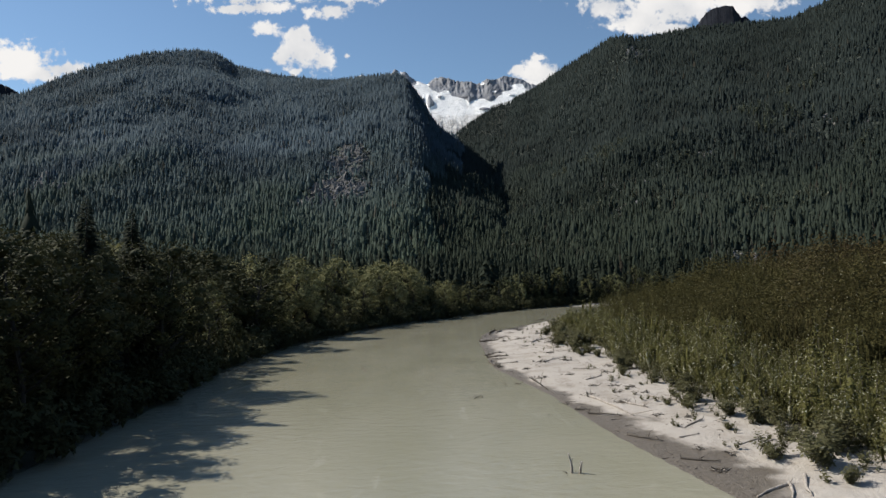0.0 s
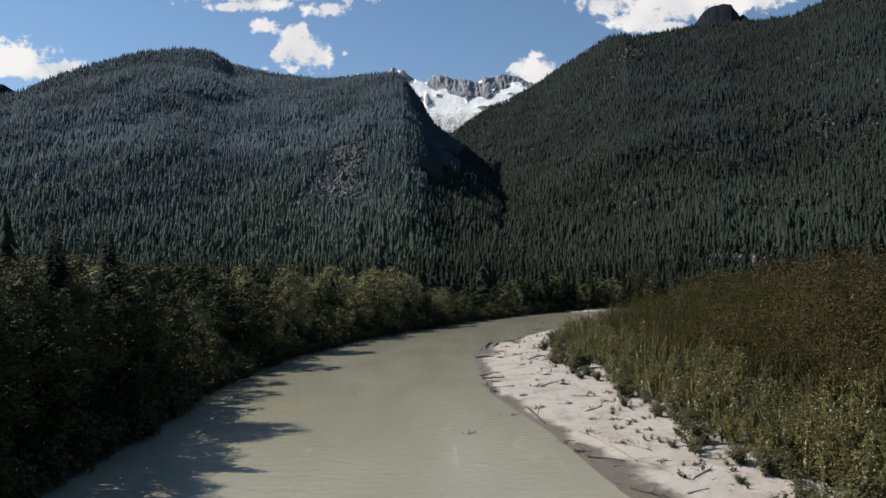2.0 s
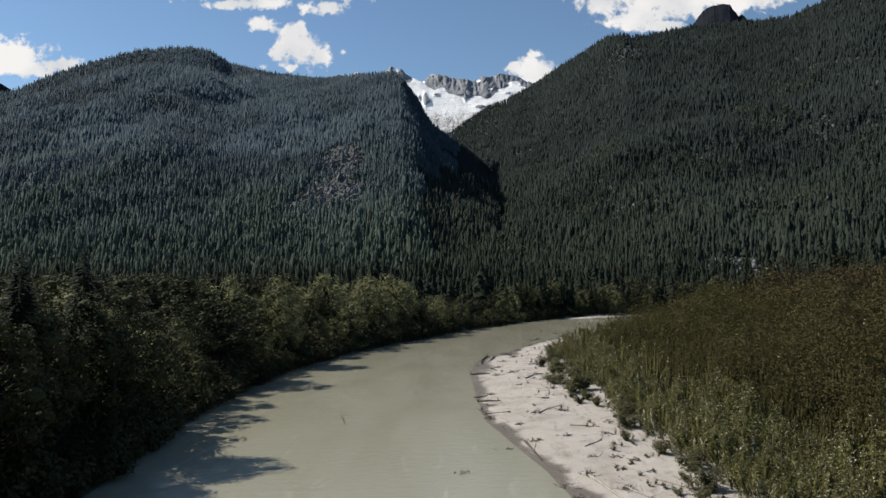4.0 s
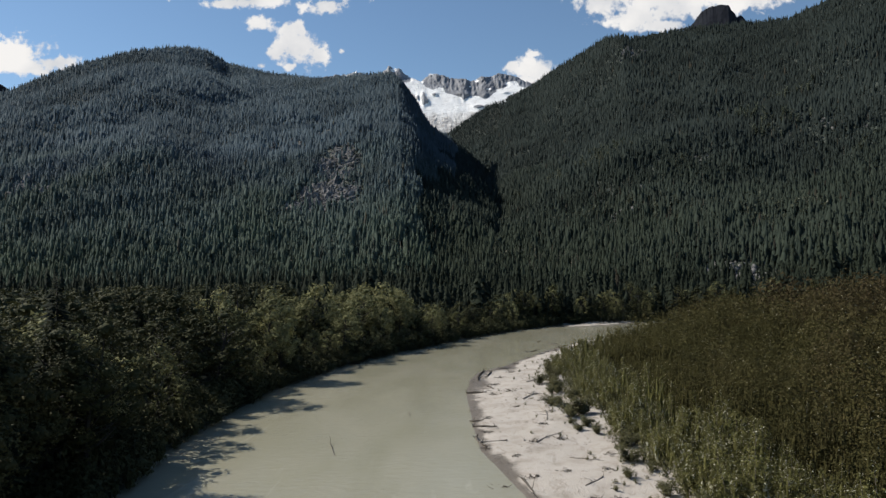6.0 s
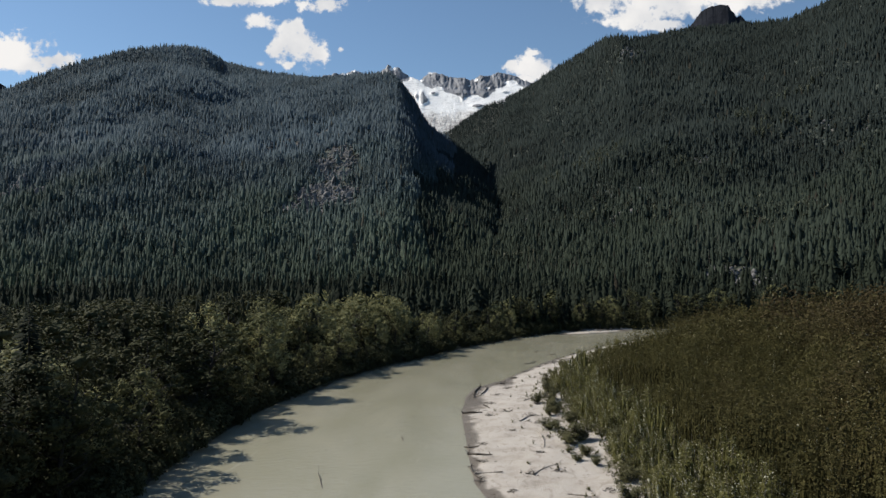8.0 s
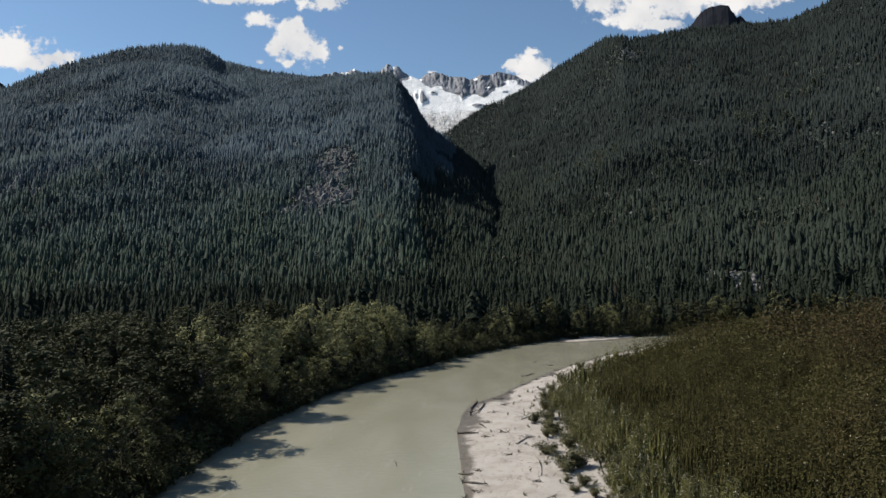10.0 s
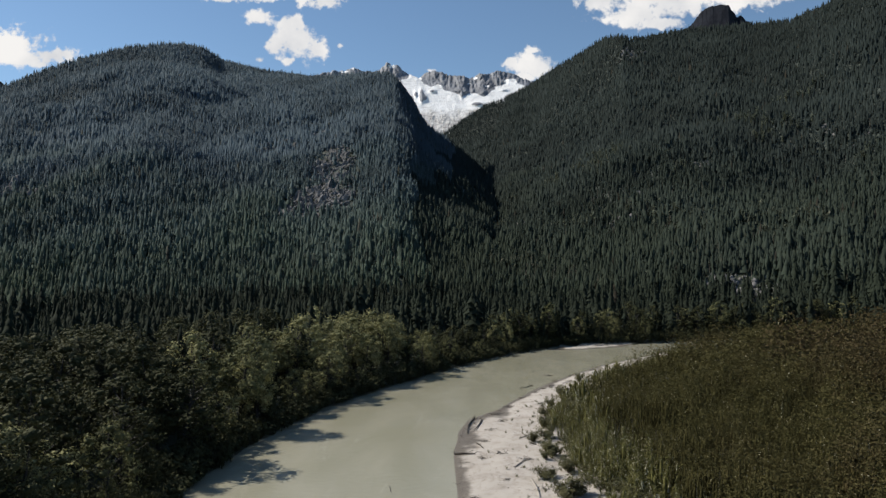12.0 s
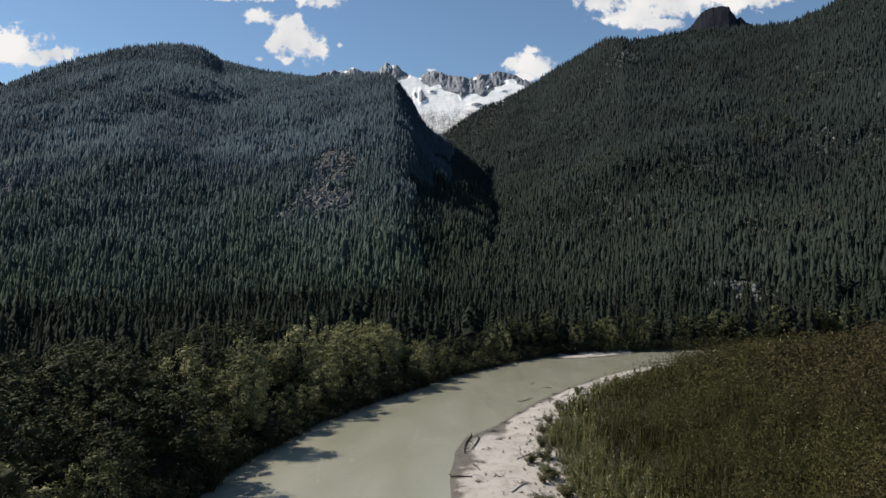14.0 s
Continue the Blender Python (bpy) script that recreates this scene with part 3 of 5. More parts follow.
# ---------------------------------------------------------------- the glacier and the peaks behind
def far_peak(name, crest, near, far, low, seed, mat, label, snowy, jag=60.0):
    """A mountain wall: the crest as azimuth, elevation; it rises from near to far metres away."""
    crest = np.array(crest, float)
    az = np.linspace(crest[0, 0], crest[-1, 0], 260)
    u = np.linspace(0, 1.25, 90)
    aa, uu = np.meshgrid(az, u, indexing="ij")
    rr = near + (far - near) * uu
    x, y = CENTRE[0] + np.sin(np.radians(aa)) * rr, CENTRE[1] + np.cos(np.radians(aa)) * rr
    edge = np.interp(az, crest[:, 0], crest[:, 1]) + (fbm(az, az * 0, 0.9, 5, seed) * 0.4 - np.abs(fbm(az, az * 0 + 3, 0.28, 3, seed + 2)) * 0.5) * jag / 60
    calm = np.interp(az, crest[:, 0], crest[:, 1])
    rise = np.clip(uu, 0, 1)
    base = 28 + near * math.tan(radians(low))
    mean = (28 + far * np.tan(np.radians(calm)))[:, None]
    rough = (far * (np.tan(np.radians(edge)) - np.tan(np.radians(calm))))[:, None]
    shape = np.where(rise < 0.66, rise * 0.88, 0.581 + (rise - 0.66) * 1.233) if snowy else rise ** 1.1
    z = base + (mean - base) * shape + rough * rise ** 6
    fade = np.sin(np.pi * rise) ** 0.7
    z += fade * (fbm(x, y, 420, 6, seed) * jag * 1.5 - np.abs(fbm(x, y, 150, 5, seed + 9)) * jag * 1.3 * np.clip(uu * 2 - 0.7, 0.25, 1))
    wall = np.clip(uu * 3 - 1.4, 0.12, 1) * fade
    z += wall * jag * (0.9 * np.abs(fbm(x + 0.4 * y, y * 0.5, 90, 4, seed + 20)) - 0.6 * np.abs(fbm(x - 0.5 * y, y * 0.4, 38, 3, seed + 30)))
    z = np.where(uu > 1, mean + rough - (uu - 1) * (far - near) * 1.2, z)
    v = np.stack((x.ravel(), y.ravel(), z.ravel()), -1)
    n, k = aa.shape
    i, j = np.meshgrid(np.arange(n - 1), np.arange(k - 1), indexing="ij")
    q = np.stack((i * k + j, (i + 1) * k + j, (i + 1) * k + j + 1, i * k + j + 1), -1).reshape(-1, 4)
    # snow lies where the wall is gentle and in gullies below the crest
    gentle = 0.95 - np.clip(uu - 0.55, 0, 1) * 1.9 - np.clip(0.10 - uu, 0, 1) * 3 + np.clip(fbm(x, y, 330, 3, seed + 3), -0.3, 0.4) * 0.5
    me = smooth(np_mesh(name, v, q, mat, snow=gentle.ravel(), icefall=np.clip(1.15 - uu / 0.42 + fbm(x, y, 200, 3, seed + 4), 0, 1).ravel()))
    return tagged(new(name, me), label, "mountain", kind="structure")


CIRQUE = np.array([(-14, 13.5), (-11.5, 15.4), (-10.0, 16.45), (-8.7, 16.75), (-7.8, 16.75), (-7.0, 17.0), (-6.4, 16.7), (-5.2, 16.7), (-4.6, 17.15), (-4.25, 17.5), (-3.9, 17.25), (-3.25, 17.2), (-2.6, 16.6), (-2.2, 16.42), (-1.7, 16.2), (-1.45, 16.25), (-1.1, 16.62), (-0.4, 16.72), (0.4, 16.6), (1.1, 16.37), (2.25, 16.33), (3.05, 16.22), (3.55, 16.5), (4.1, 16.38), (4.6, 16.5), (5.05, 16.68), (6.2, 16.38), (7.5, 15.85), (9.5, 15)], float)
WALL_FOOT = np.array([(-14, 12), (-8, 15.5), (-4.2, 15.8), (-2.6, 16.1), (-2.2, 16.25), (-1.75, 16.15), (-1.2, 15.78), (-0.6, 15.45), (0.2, 15.35), (0.4, 15.2), (1.2, 15.08), (2.2, 14.66), (2.7, 14.85), (3.35, 14.95), (3.85, 14.6), (4.5, 15.0), (5.3, 15.25), (6.2, 15.6), (7, 15.4), (9.5, 14.5)], float)
ICE_TOP = np.array([(-14, 13), (-1.0, 13.75), (-0.2, 13.35), (1.2, 13.5), (2.5, 13.5), (3.3, 13.65), (9.5, 14)], float)
# snow fields (+) and bare rock (-): azimuth, elevation, half widths, strength
FIELDS = [(-7.9, 16.6, 0.40, 0.10, 1.2), (-7.05, 16.9, 0.30, 0.10, 1.2), (-3.85, 17.08, 0.32, 0.17, 1.3), (-2.15, 16.38, 0.40, 0.13, 1.2), (-1.8, 16.1, 0.5, 0.14, 1.2), (0.05, 15.45, 0.42, 0.22, 1.2), (3.14, 16.08, 0.20, 0.13, 1.3), (4.15, 15.4, 0.24, 0.09, 1.2),
          (6.1, 15.72, 0.62, 0.19, 1.3), (5.2, 15.3, 0.7, 0.12, 0.9), (2.6, 15.62, 0.16, 0.06, 0.8), (1.4, 15.5, 0.12, 0.05, 0.7), (6.6, 15.35, 0.3, 0.06, 0.8), (-1.38, 14.75, 0.20, 0.50, -1.6), (-1.1, 14.6, 0.18, 0.22, -1.1), (-0.46, 15.12, 0.28, 0.10, -1.2), (3.26, 14.02, 0.62, 0.15, -1.3),
          (3.8, 14.95, 0.42, 0.22, -1.0), (1.55, 15.12, 0.3, 0.12, -0.8), (2.0, 14.75, 0.12, 0.25, -0.8), (-1.9, 14.9, 0.14, 0.22, -1.2), (5.6, 15.05, 0.35, 0.08, -0.8)]


def glacier():
    """A rock headwall above a bright glacier that breaks up into a grey icefall."""
    az = np.linspace(-14, 9.5, 420)
    u = np.linspace(0, 1.2, 110)
    aa, uu = np.meshgrid(az, u, indexing="ij")
    crest = np.interp(az, *CIRQUE.T) + fbm(az, az * 0, 0.9, 3, 51) * 0.10 - np.abs(fbm(az, az * 0 + 3, 0.30, 4, 53)) * 0.24
    foot = np.interp(az, *WALL_FOOT.T)
    up = np.clip((uu - 0.62) / 0.38, 0, 1)
    el = np.where(uu < 0.62, 10 + (foot[:, None] - 10) * (uu / 0.62) ** 0.9, foot[:, None] + (crest - foot)[:, None] * up)
    rr = 3300 + 163 * (np.minimum(el, foot[:, None]) - 10) + 260 * up
    rock = np.clip(up * 4, 0, 1) * np.clip((1 - up) * 12, 0.1, 1)
    rr -= rock * (75 * np.abs(fbm(aa + 0.25 * el, el * 0.4, 0.75, 4, 57)) + 26 * fbm(aa - 0.4 * el, el * 0.6, 0.22, 3, 59))
    low = np.clip((np.interp(az, *ICE_TOP.T)[:, None] - el) / 0.45 + 0.2 + fbm(aa, el, 0.5, 3, 61) * 1.4, 0, 1)
    rr -= (1 - np.clip(up * 4, 0, 1)) * (fbm(aa, el * 1.3, 1.2, 3, 63) * 14 + low * np.abs(fbm(aa + el * 0.4, el * 2.2, 0.16, 3, 67)) * 26)
    snow = 0.5 + (foot[:, None] - el) / 0.35
    snow = np.clip(snow, -0.1, 1.1)
    for a0, e0, wide, high, k in FIELDS:
        g = np.exp(-((aa - a0) / wide) ** 2 - ((el - e0) / high) ** 2)
        snow = snow + k * g
        rr -= np.maximum(-k, 0) * g * 32
    x, y = CENTRE[0] + np.sin(np.radians(aa)) * rr, CENTRE[1] + np.cos(np.radians(aa)) * rr
    z = 28 + rr * np.tan(np.radians(el))
    z = np.where(uu > 1, z - (uu - 1) * 3000, z)
    y = np.where(uu > 1, y + (uu - 1) * 1500, y)
    n, k = aa.shape
    i, j = np.meshgrid(np.arange(n - 1), np.arange(k - 1), indexing="ij")
    q = np.stack((i * k + j, (i + 1) * k + j, (i + 1) * k + j + 1, i * k + j + 1), -1).reshape(-1, 4)
    me = np_mesh("glacier_mountain", np.stack((x.ravel(), y.ravel(), z.ravel()), -1), q, SNOW, snow=snow.ravel(), icefall=low.ravel())
    tagged(new("glacier_mountain", me), "grey rock cirque with a bright white glacier", "mountain", kind="structure")


glacier()
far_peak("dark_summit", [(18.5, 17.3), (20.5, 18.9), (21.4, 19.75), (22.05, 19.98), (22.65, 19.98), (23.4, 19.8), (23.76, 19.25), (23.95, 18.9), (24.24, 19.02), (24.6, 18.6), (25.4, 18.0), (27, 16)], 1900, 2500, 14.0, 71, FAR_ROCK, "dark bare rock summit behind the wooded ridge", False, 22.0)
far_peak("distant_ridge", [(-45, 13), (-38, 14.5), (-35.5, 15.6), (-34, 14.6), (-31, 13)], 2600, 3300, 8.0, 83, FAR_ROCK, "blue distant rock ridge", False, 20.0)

# VEGETATION

# ---------------------------------------------------------------- plants: shapes
def star_fir(rng, tiers, points, slim=0.17):
    """A conifer one metre high: ragged, drooping tiers of boughs, each a pointed star. Points and three-cornered faces."""
    vs, fs = [], []
    for i in range(tiers):
        f = i / tiers
        z0 = 0.06 + 0.94 * f ** 0.95
        r = slim * (1.02 - f) ** 1.05 * rng.uniform(0.85, 1.15)
        apex = min(1.0, z0 + 1.75 * 0.94 / tiers)
        off = rng.normal(0, 0.012, 2)
        o = len(vs)
        vs.append((off[0] * 0.3, off[1] * 0.3, apex))
        w0 = rng.uniform(0, 6.28)
        n = points * 2
        for k in range(n):
            w = w0 + 2 * math.pi * k / n
            q = r * (rng.uniform(0.8, 1.25) if k % 2 == 0 else rng.uniform(0.42, 0.62))
            vs.append((q * math.cos(w) + off[0], q * math.sin(w) + off[1], z0 - (0.022 if k % 2 == 0 else -0.02) + rng.normal(0, 0.008)))
        fs += [(o, o + 1 + k, o + 1 + (k + 1) % n) for k in range(n)]
    return np.array(vs), np.array(fs, np.int32)


def spindle(rng, foot, tip, wide, sides=5, low=0.1):
    """The dense inside of a leafy plume: a ragged, pointed spindle round the stem."""
    foot, tip = np.asarray(foot, float), np.asarray(tip, float)
    fs_at, rad = (low, low + 0.4 * (1 - low), low + 0.82 * (1 - low), 1.0), (0.6, 1.0, 0.7, 0.0)
    vs, fs = [], []
    for f, q in zip(fs_at, rad):
        c = foot + (tip - foot) * f
        if q == 0:
            vs.append(c)
            break
        w0 = rng.uniform(0, 6.28)
        for k in range(sides):
            w = w0 + 2 * math.pi * k / sides
            s = wide * q * rng.uniform(0.7, 1.25)
            vs.append(c + (s * math.cos(w), s * math.sin(w), rng.normal(0, 0.03) * (tip - foot)[2]))
    for i in range(2):
        for k in range(sides):
            a, b2 = i * sides + k, i * sides + (k + 1) % sides
            fs += [(a, b2, b2 + sides), (a, b2 + sides, a + sides)]
    fs += [(2 * sides + k, 2 * sides + (k + 1) % sides, 3 * sides) for k in range(sides)]
    return np.array(vs), np.array(fs, np.int32)


def clump_core(rng, centre, radius, level):
    """The dense inside of a leafy clump: a ragged ball."""
    bm = bmesh.new()
    bmesh.ops.create_icosphere(bm, subdivisions=level, radius=1.0)
    vs = np.array([tuple(w.co * rng.uniform(0.72, 1.12)) for w in bm.verts]) * radius * (1, 1, 0.85) + centre
    fs = np.array([[w.index for w in face.verts] for face in bm.faces], np.int32)
    bm.free()
    return vs, fs


def leaf_cards(rng, centres, size, up=0.35, slim=0.55, stand=0.0, blade=False, face=None, stray=0.38):
    """Tufts of leaves, one at each centre: pointed blades of three corners or kites of four, turned at random or facing outwards."""
    n = len(centres)
    a = rng.normal(size=(n, 3))
    a[:, :2] *= 1 - 0.6 * stand
    a[:, 2] = a[:, 2] * (1 - stand) + up + stand * 1.4
    if face is None:
        b = np.cross(a, rng.normal(size=(n, 3)))
    else:
        out = face / (np.linalg.norm(face, axis=1)[:, None] + 1e-6) + rng.normal(0, stray, (n, 3))
        b = np.cross(a, out)
        a = np.cross(out, b)
    a /= np.linalg.norm(a, axis=1)[:, None] + 1e-9
    b /= np.linalg.norm(b, axis=1)[:, None] + 1e-9
    c = np.cross(a, b)
    s = size * rng.uniform(0.6, 1.35, n)[:, None]
    if blade:
        v = np.stack((centres - a * s * 0.5 - b * s * slim * 0.5, centres - a * s * 0.5 + b * s * slim * 0.5, centres + a * s * 0.6), 1)
        return v.reshape(-1, 3), np.arange(n * 3, dtype=np.int32).reshape(n, 3)
    v = np.empty((n, 4, 3))
    v[:, 0] = centres - a * s * 0.5
    v[:, 1] = centres + b * s * slim * 0.5 + c * s * 0.12
    v[:, 2] = centres + a * s * 0.5
    v[:, 3] = centres - b * s * slim * 0.5 + c * s * 0.12
    return v.reshape(-1, 3), np.arange(n * 4, dtype=np.int32).reshape(n, 4)


def tree_shape(rng, tall, leaves, leaf, level=1):
    """A broad-leaved tree: the wood (trunk and limbs) and the crown of leaf tufts round the limbs' ends."""
    bend = rng.normal(0, 0.35, (5, 2)).cumsum(0)
    stem = [(bend[i, 0], bend[i, 1], tall * f) for i, f in enumerate((0, 0.25, 0.5, 0.7, 0.9))]
    wood = [tube(stem, [tall * 0.016, tall * 0.013, tall * 0.010, tall * 0.006, tall * 0.002], 6)]
    blobs = [(np.array(stem[4]), tall * 0.11)]
    mid = np.array((bend[2, 0], bend[2, 1], tall * 0.54))
    count = int(rng.integers(20, 26))
    for k in range(count):                  # limbs reach for a domed crown
        w, pitch = k * 2.4 + rng.normal(0, 0.3), math.asin(-0.75 + 1.6 * (k + 0.5) / count)
        r = tall * 0.215 * rng.uniform(0.75, 1.2)
        tip = mid + np.array((r * math.cos(w) * math.cos(pitch), r * math.sin(w) * math.cos(pitch), tall * 0.36 * math.sin(pitch)))
        f = float(np.clip(tip[2] / tall - 0.16, 0.2, 0.85))
        p = np.array([np.interp(f, (0, 0.25, 0.5, 0.7, 0.9), [q[i] for q in stem]) for i in range(3)])
        wood.append(tube([p, (p + tip) / 2 + (0, 0, -tall * 0.015), tip], [tall * 0.0055, tall * 0.004, tall * 0.0015], 4))
        blobs.append((tip, tall * rng.uniform(0.055, 0.105)))
    weights = np.array([r * r for _, r in blobs])
    pick = rng.choice(len(blobs), leaves, p=weights / weights.sum())
    d = rng.normal(size=(leaves, 3))
    d /= np.linalg.norm(d, axis=1)[:, None]
    d *= (rng.uniform(0.25, 1, leaves) ** 0.45)[:, None] * rng.uniform(0.85, 1.2, leaves)[:, None]
    d[:, 2] *= 0.85
    centres = np.array([blobs[i][0] for i in pick]) + d * np.array([blobs[i][1] for i in pick])[:, None]
    outward = d / (np.linalg.norm(d, axis=1)[:, None] + 1e-6) * 0.8 + (centres - mid) / (tall * 0.25) + (0, 0, 0.25)
    cores = [clump_core(rng, c, r * 0.48, level) for c, r in blobs]
    return join_tubes(wood), join_tubes(cores + [leaf_cards(rng, centres, leaf, 0.0, 0.85, 0, True, outward, 0.6)])


def sapling_shape(rng, leaves, leaf, stems=4, spread=0.55, slim=0.38):
    """A bushy clump of young cottonwood shoots, one metre high in all: a list of stems, and the leafy plumes."""
    wood, cs, outs, cores = [], [], [], []
    for k in range(stems):
        w, q = k * 2.4 + rng.normal(0, 0.4), rng.uniform(0.12, 0.28) if k else 0.0
        foot = np.array((q * math.cos(w), q * math.sin(w), -0.02))
        h = rng.uniform(0.55, 0.92) * (1 - q) if k else 1.0
        tip = foot * (1.7, 1.7, 1) + (rng.normal(0, 0.05), rng.normal(0, 0.05), h)
        wood.append(tube([foot, (foot + tip) / 2 + rng.normal(0, 0.015, 3), tip], [0.008, 0.006, 0.002], 4))
        cores.append(spindle(rng, foot, foot + (tip - foot) * 0.72, 0.050 * spread / 0.55, 4))
        m = leaves // stems
        f = rng.uniform(0.06, 1.0, m) ** 0.75
        wide = 0.125 * spread / 0.55 * np.clip(np.sin(np.pi * np.clip(f * 0.80 + 0.17, 0, 1)), 0.05, 1) ** 0.6
        d = rng.normal(0, 0.60, (m, 2)) * wide[:, None]
        p = foot + (tip - foot) * f[:, None]
        p[:, :2] += d
        cs.append(p)
        outs.append(np.column_stack((d / (wide[:, None] + 1e-6) + foot[None, :2] * 5, np.full(m, 0.6))))
    v, f = leaf_cards(rng, np.concatenate(cs), leaf, 0.2, slim, 0.15, True, np.concatenate(outs))
    return wood, join_tubes(cores + [(v, f)])


def pole_shape(rng, leaves, leaf, stems=4, sides=5):
    """A clump of slender young cottonwoods, one metre high in all, leafy plumes from top to foot."""
    cs, outs, cores = [], [], []
    for k in range(stems):
        w, q = rng.uniform(0, 6.28), rng.uniform(0.06, 0.15) if k else 0.0
        foot = np.array((q * math.cos(w), q * math.sin(w), -0.01))
        h = rng.uniform(0.80, 0.98) if k else 1.0
        tip = foot * (1.4, 1.4, 1) + (rng.normal(0, 0.015), rng.normal(0, 0.015), h)
        cores.append(spindle(rng, foot, foot + (tip - foot) * 0.66, 0.019, sides, 0.2))
        m = leaves // stems
        f = 1.0 - 0.85 * rng.random(m) ** 1.15
        wide = 0.078 * np.sin(np.pi * np.clip((1.03 - f) * 1.25 + 0.05, 0, 0.6)) ** 0.8
        p = foot + (tip - foot) * f[:, None]
        d = rng.normal(0, 0.72, (m, 2))
        p[:, :2] += d * wide[:, None]
        cs.append(p)
        outs.append(np.column_stack((d + foot[None, :2] * 9, np.full(m, 0.45))))
    return join_tubes(cores + [leaf_cards(rng, np.concatenate(cs), leaf, 0.15, 0.72, 0.1, True, np.concatenate(outs))])


def shrub_shape(rng, leaves, leaf, blade=False):
    """A low rounded bush, one metre high, many thin stems spreading from the foot."""
    wood, cs = [], []
    for k in range(9):
        w, h = rng.uniform(0, 6.28), rng.uniform(0.55, 0.95)
        tip = np.array((math.cos(w) * rng.uniform(0.1, 0.55), math.sin(w) * rng.uniform(0.1, 0.55), h))
        wood.append(tube([(0, 0, -0.03), tip * (0.5, 0.5, 0.6), tip], [0.014, 0.01, 0.003], 4))
        m = leaves // 9
        f = rng.uniform(0.2, 1.05, m)
        cs.append(tip * f[:, None] + rng.normal(0, 0.09, (m, 3)))
    c = np.concatenate(cs)
    c[:, 2] = np.maximum(c[:, 2], 0.03)
    return wood, leaf_cards(rng, c, leaf, 0.2, 0.6, 0.2, blade, c - (0, 0, 0.1))


# ---------------------------------------------------------------- plants: where they grow
def jittered(rng, x0, x1, y0, y1, step):
    gx, gy = np.meshgrid(np.arange(x0, x1, step), np.arange(y0, y1, step))
    p = np.stack((gx.ravel(), gy.ravel()), -1)
    return p + rng.uniform(-0.48, 0.48, p.shape) * step


def polar(p):
    return np.degrees(np.arctan2(p[:, 0], p[:, 1] + 22)), np.hypot(p[:, 0], p[:, 1] + 22)


def side(p):
    """Left-bank land, right-bank land behind the scrub edge."""
    wet = inside(p[:, 0], p[:, 1], SHORE)
    dl, dr = to_line(p[:, 0], p[:, 1], LEFT_BANK), to_line(p[:, 0], p[:, 1], RIGHT_EDGE)
    ring = np.vstack((SCRUB_EDGE, [(900, 100), (900, -400)]))
    return ~wet & (dl <= dr), inside(p[:, 0], p[:, 1], ring), dl


# bare rocky places on the slopes: azimuth, elevation, radius, how bare
BARE = [(-9.6, 11.9, 26, 0.9), (-8.4, 10.3, 22, 0.9), (-8.6, 9.3, 30, 0.97), (-8.9, 8.2, 30, 0.96), (-9.6, 7.2, 32, 0.94), (-8.7, 6.7, 26, 0.92), (-10.6, 6.2, 26, 0.85), (-11.4, 5.5, 22, 0.8), (-32.0, 6.5, 40, 0.75), (-13.1, 10.8, 26, 0.7), (22.7, 0.0, 14, 0.97), (24.2, -0.9, 15, 0.95), (26.2, -0.6, 11, 0.9), (24.2, 3.1, 11, 0.8), (16.4, 6.5, 12, 0.8), (21.4, 8.6, 14, 0.7), (29.8, 10.2, 10, 0.4), (31.7, 9.6, 9, 0.4), (16.1, 17.3, 26, 0.7), (14.7, 4.5, 14, 0.5), (18.2, 2.8, 12, 0.5), (8.2, 0.6, 12, 0.5), (10.4, 9.5, 10, 0.6), (13.0, 6.2, 11, 0.6), (5.5, 4.1, 22, 0.6), (7.0, 4.5, 22, 0.6)]
BARE_AT = [(on_slope(a, e), r, k) for a, e, r, k in BARE]


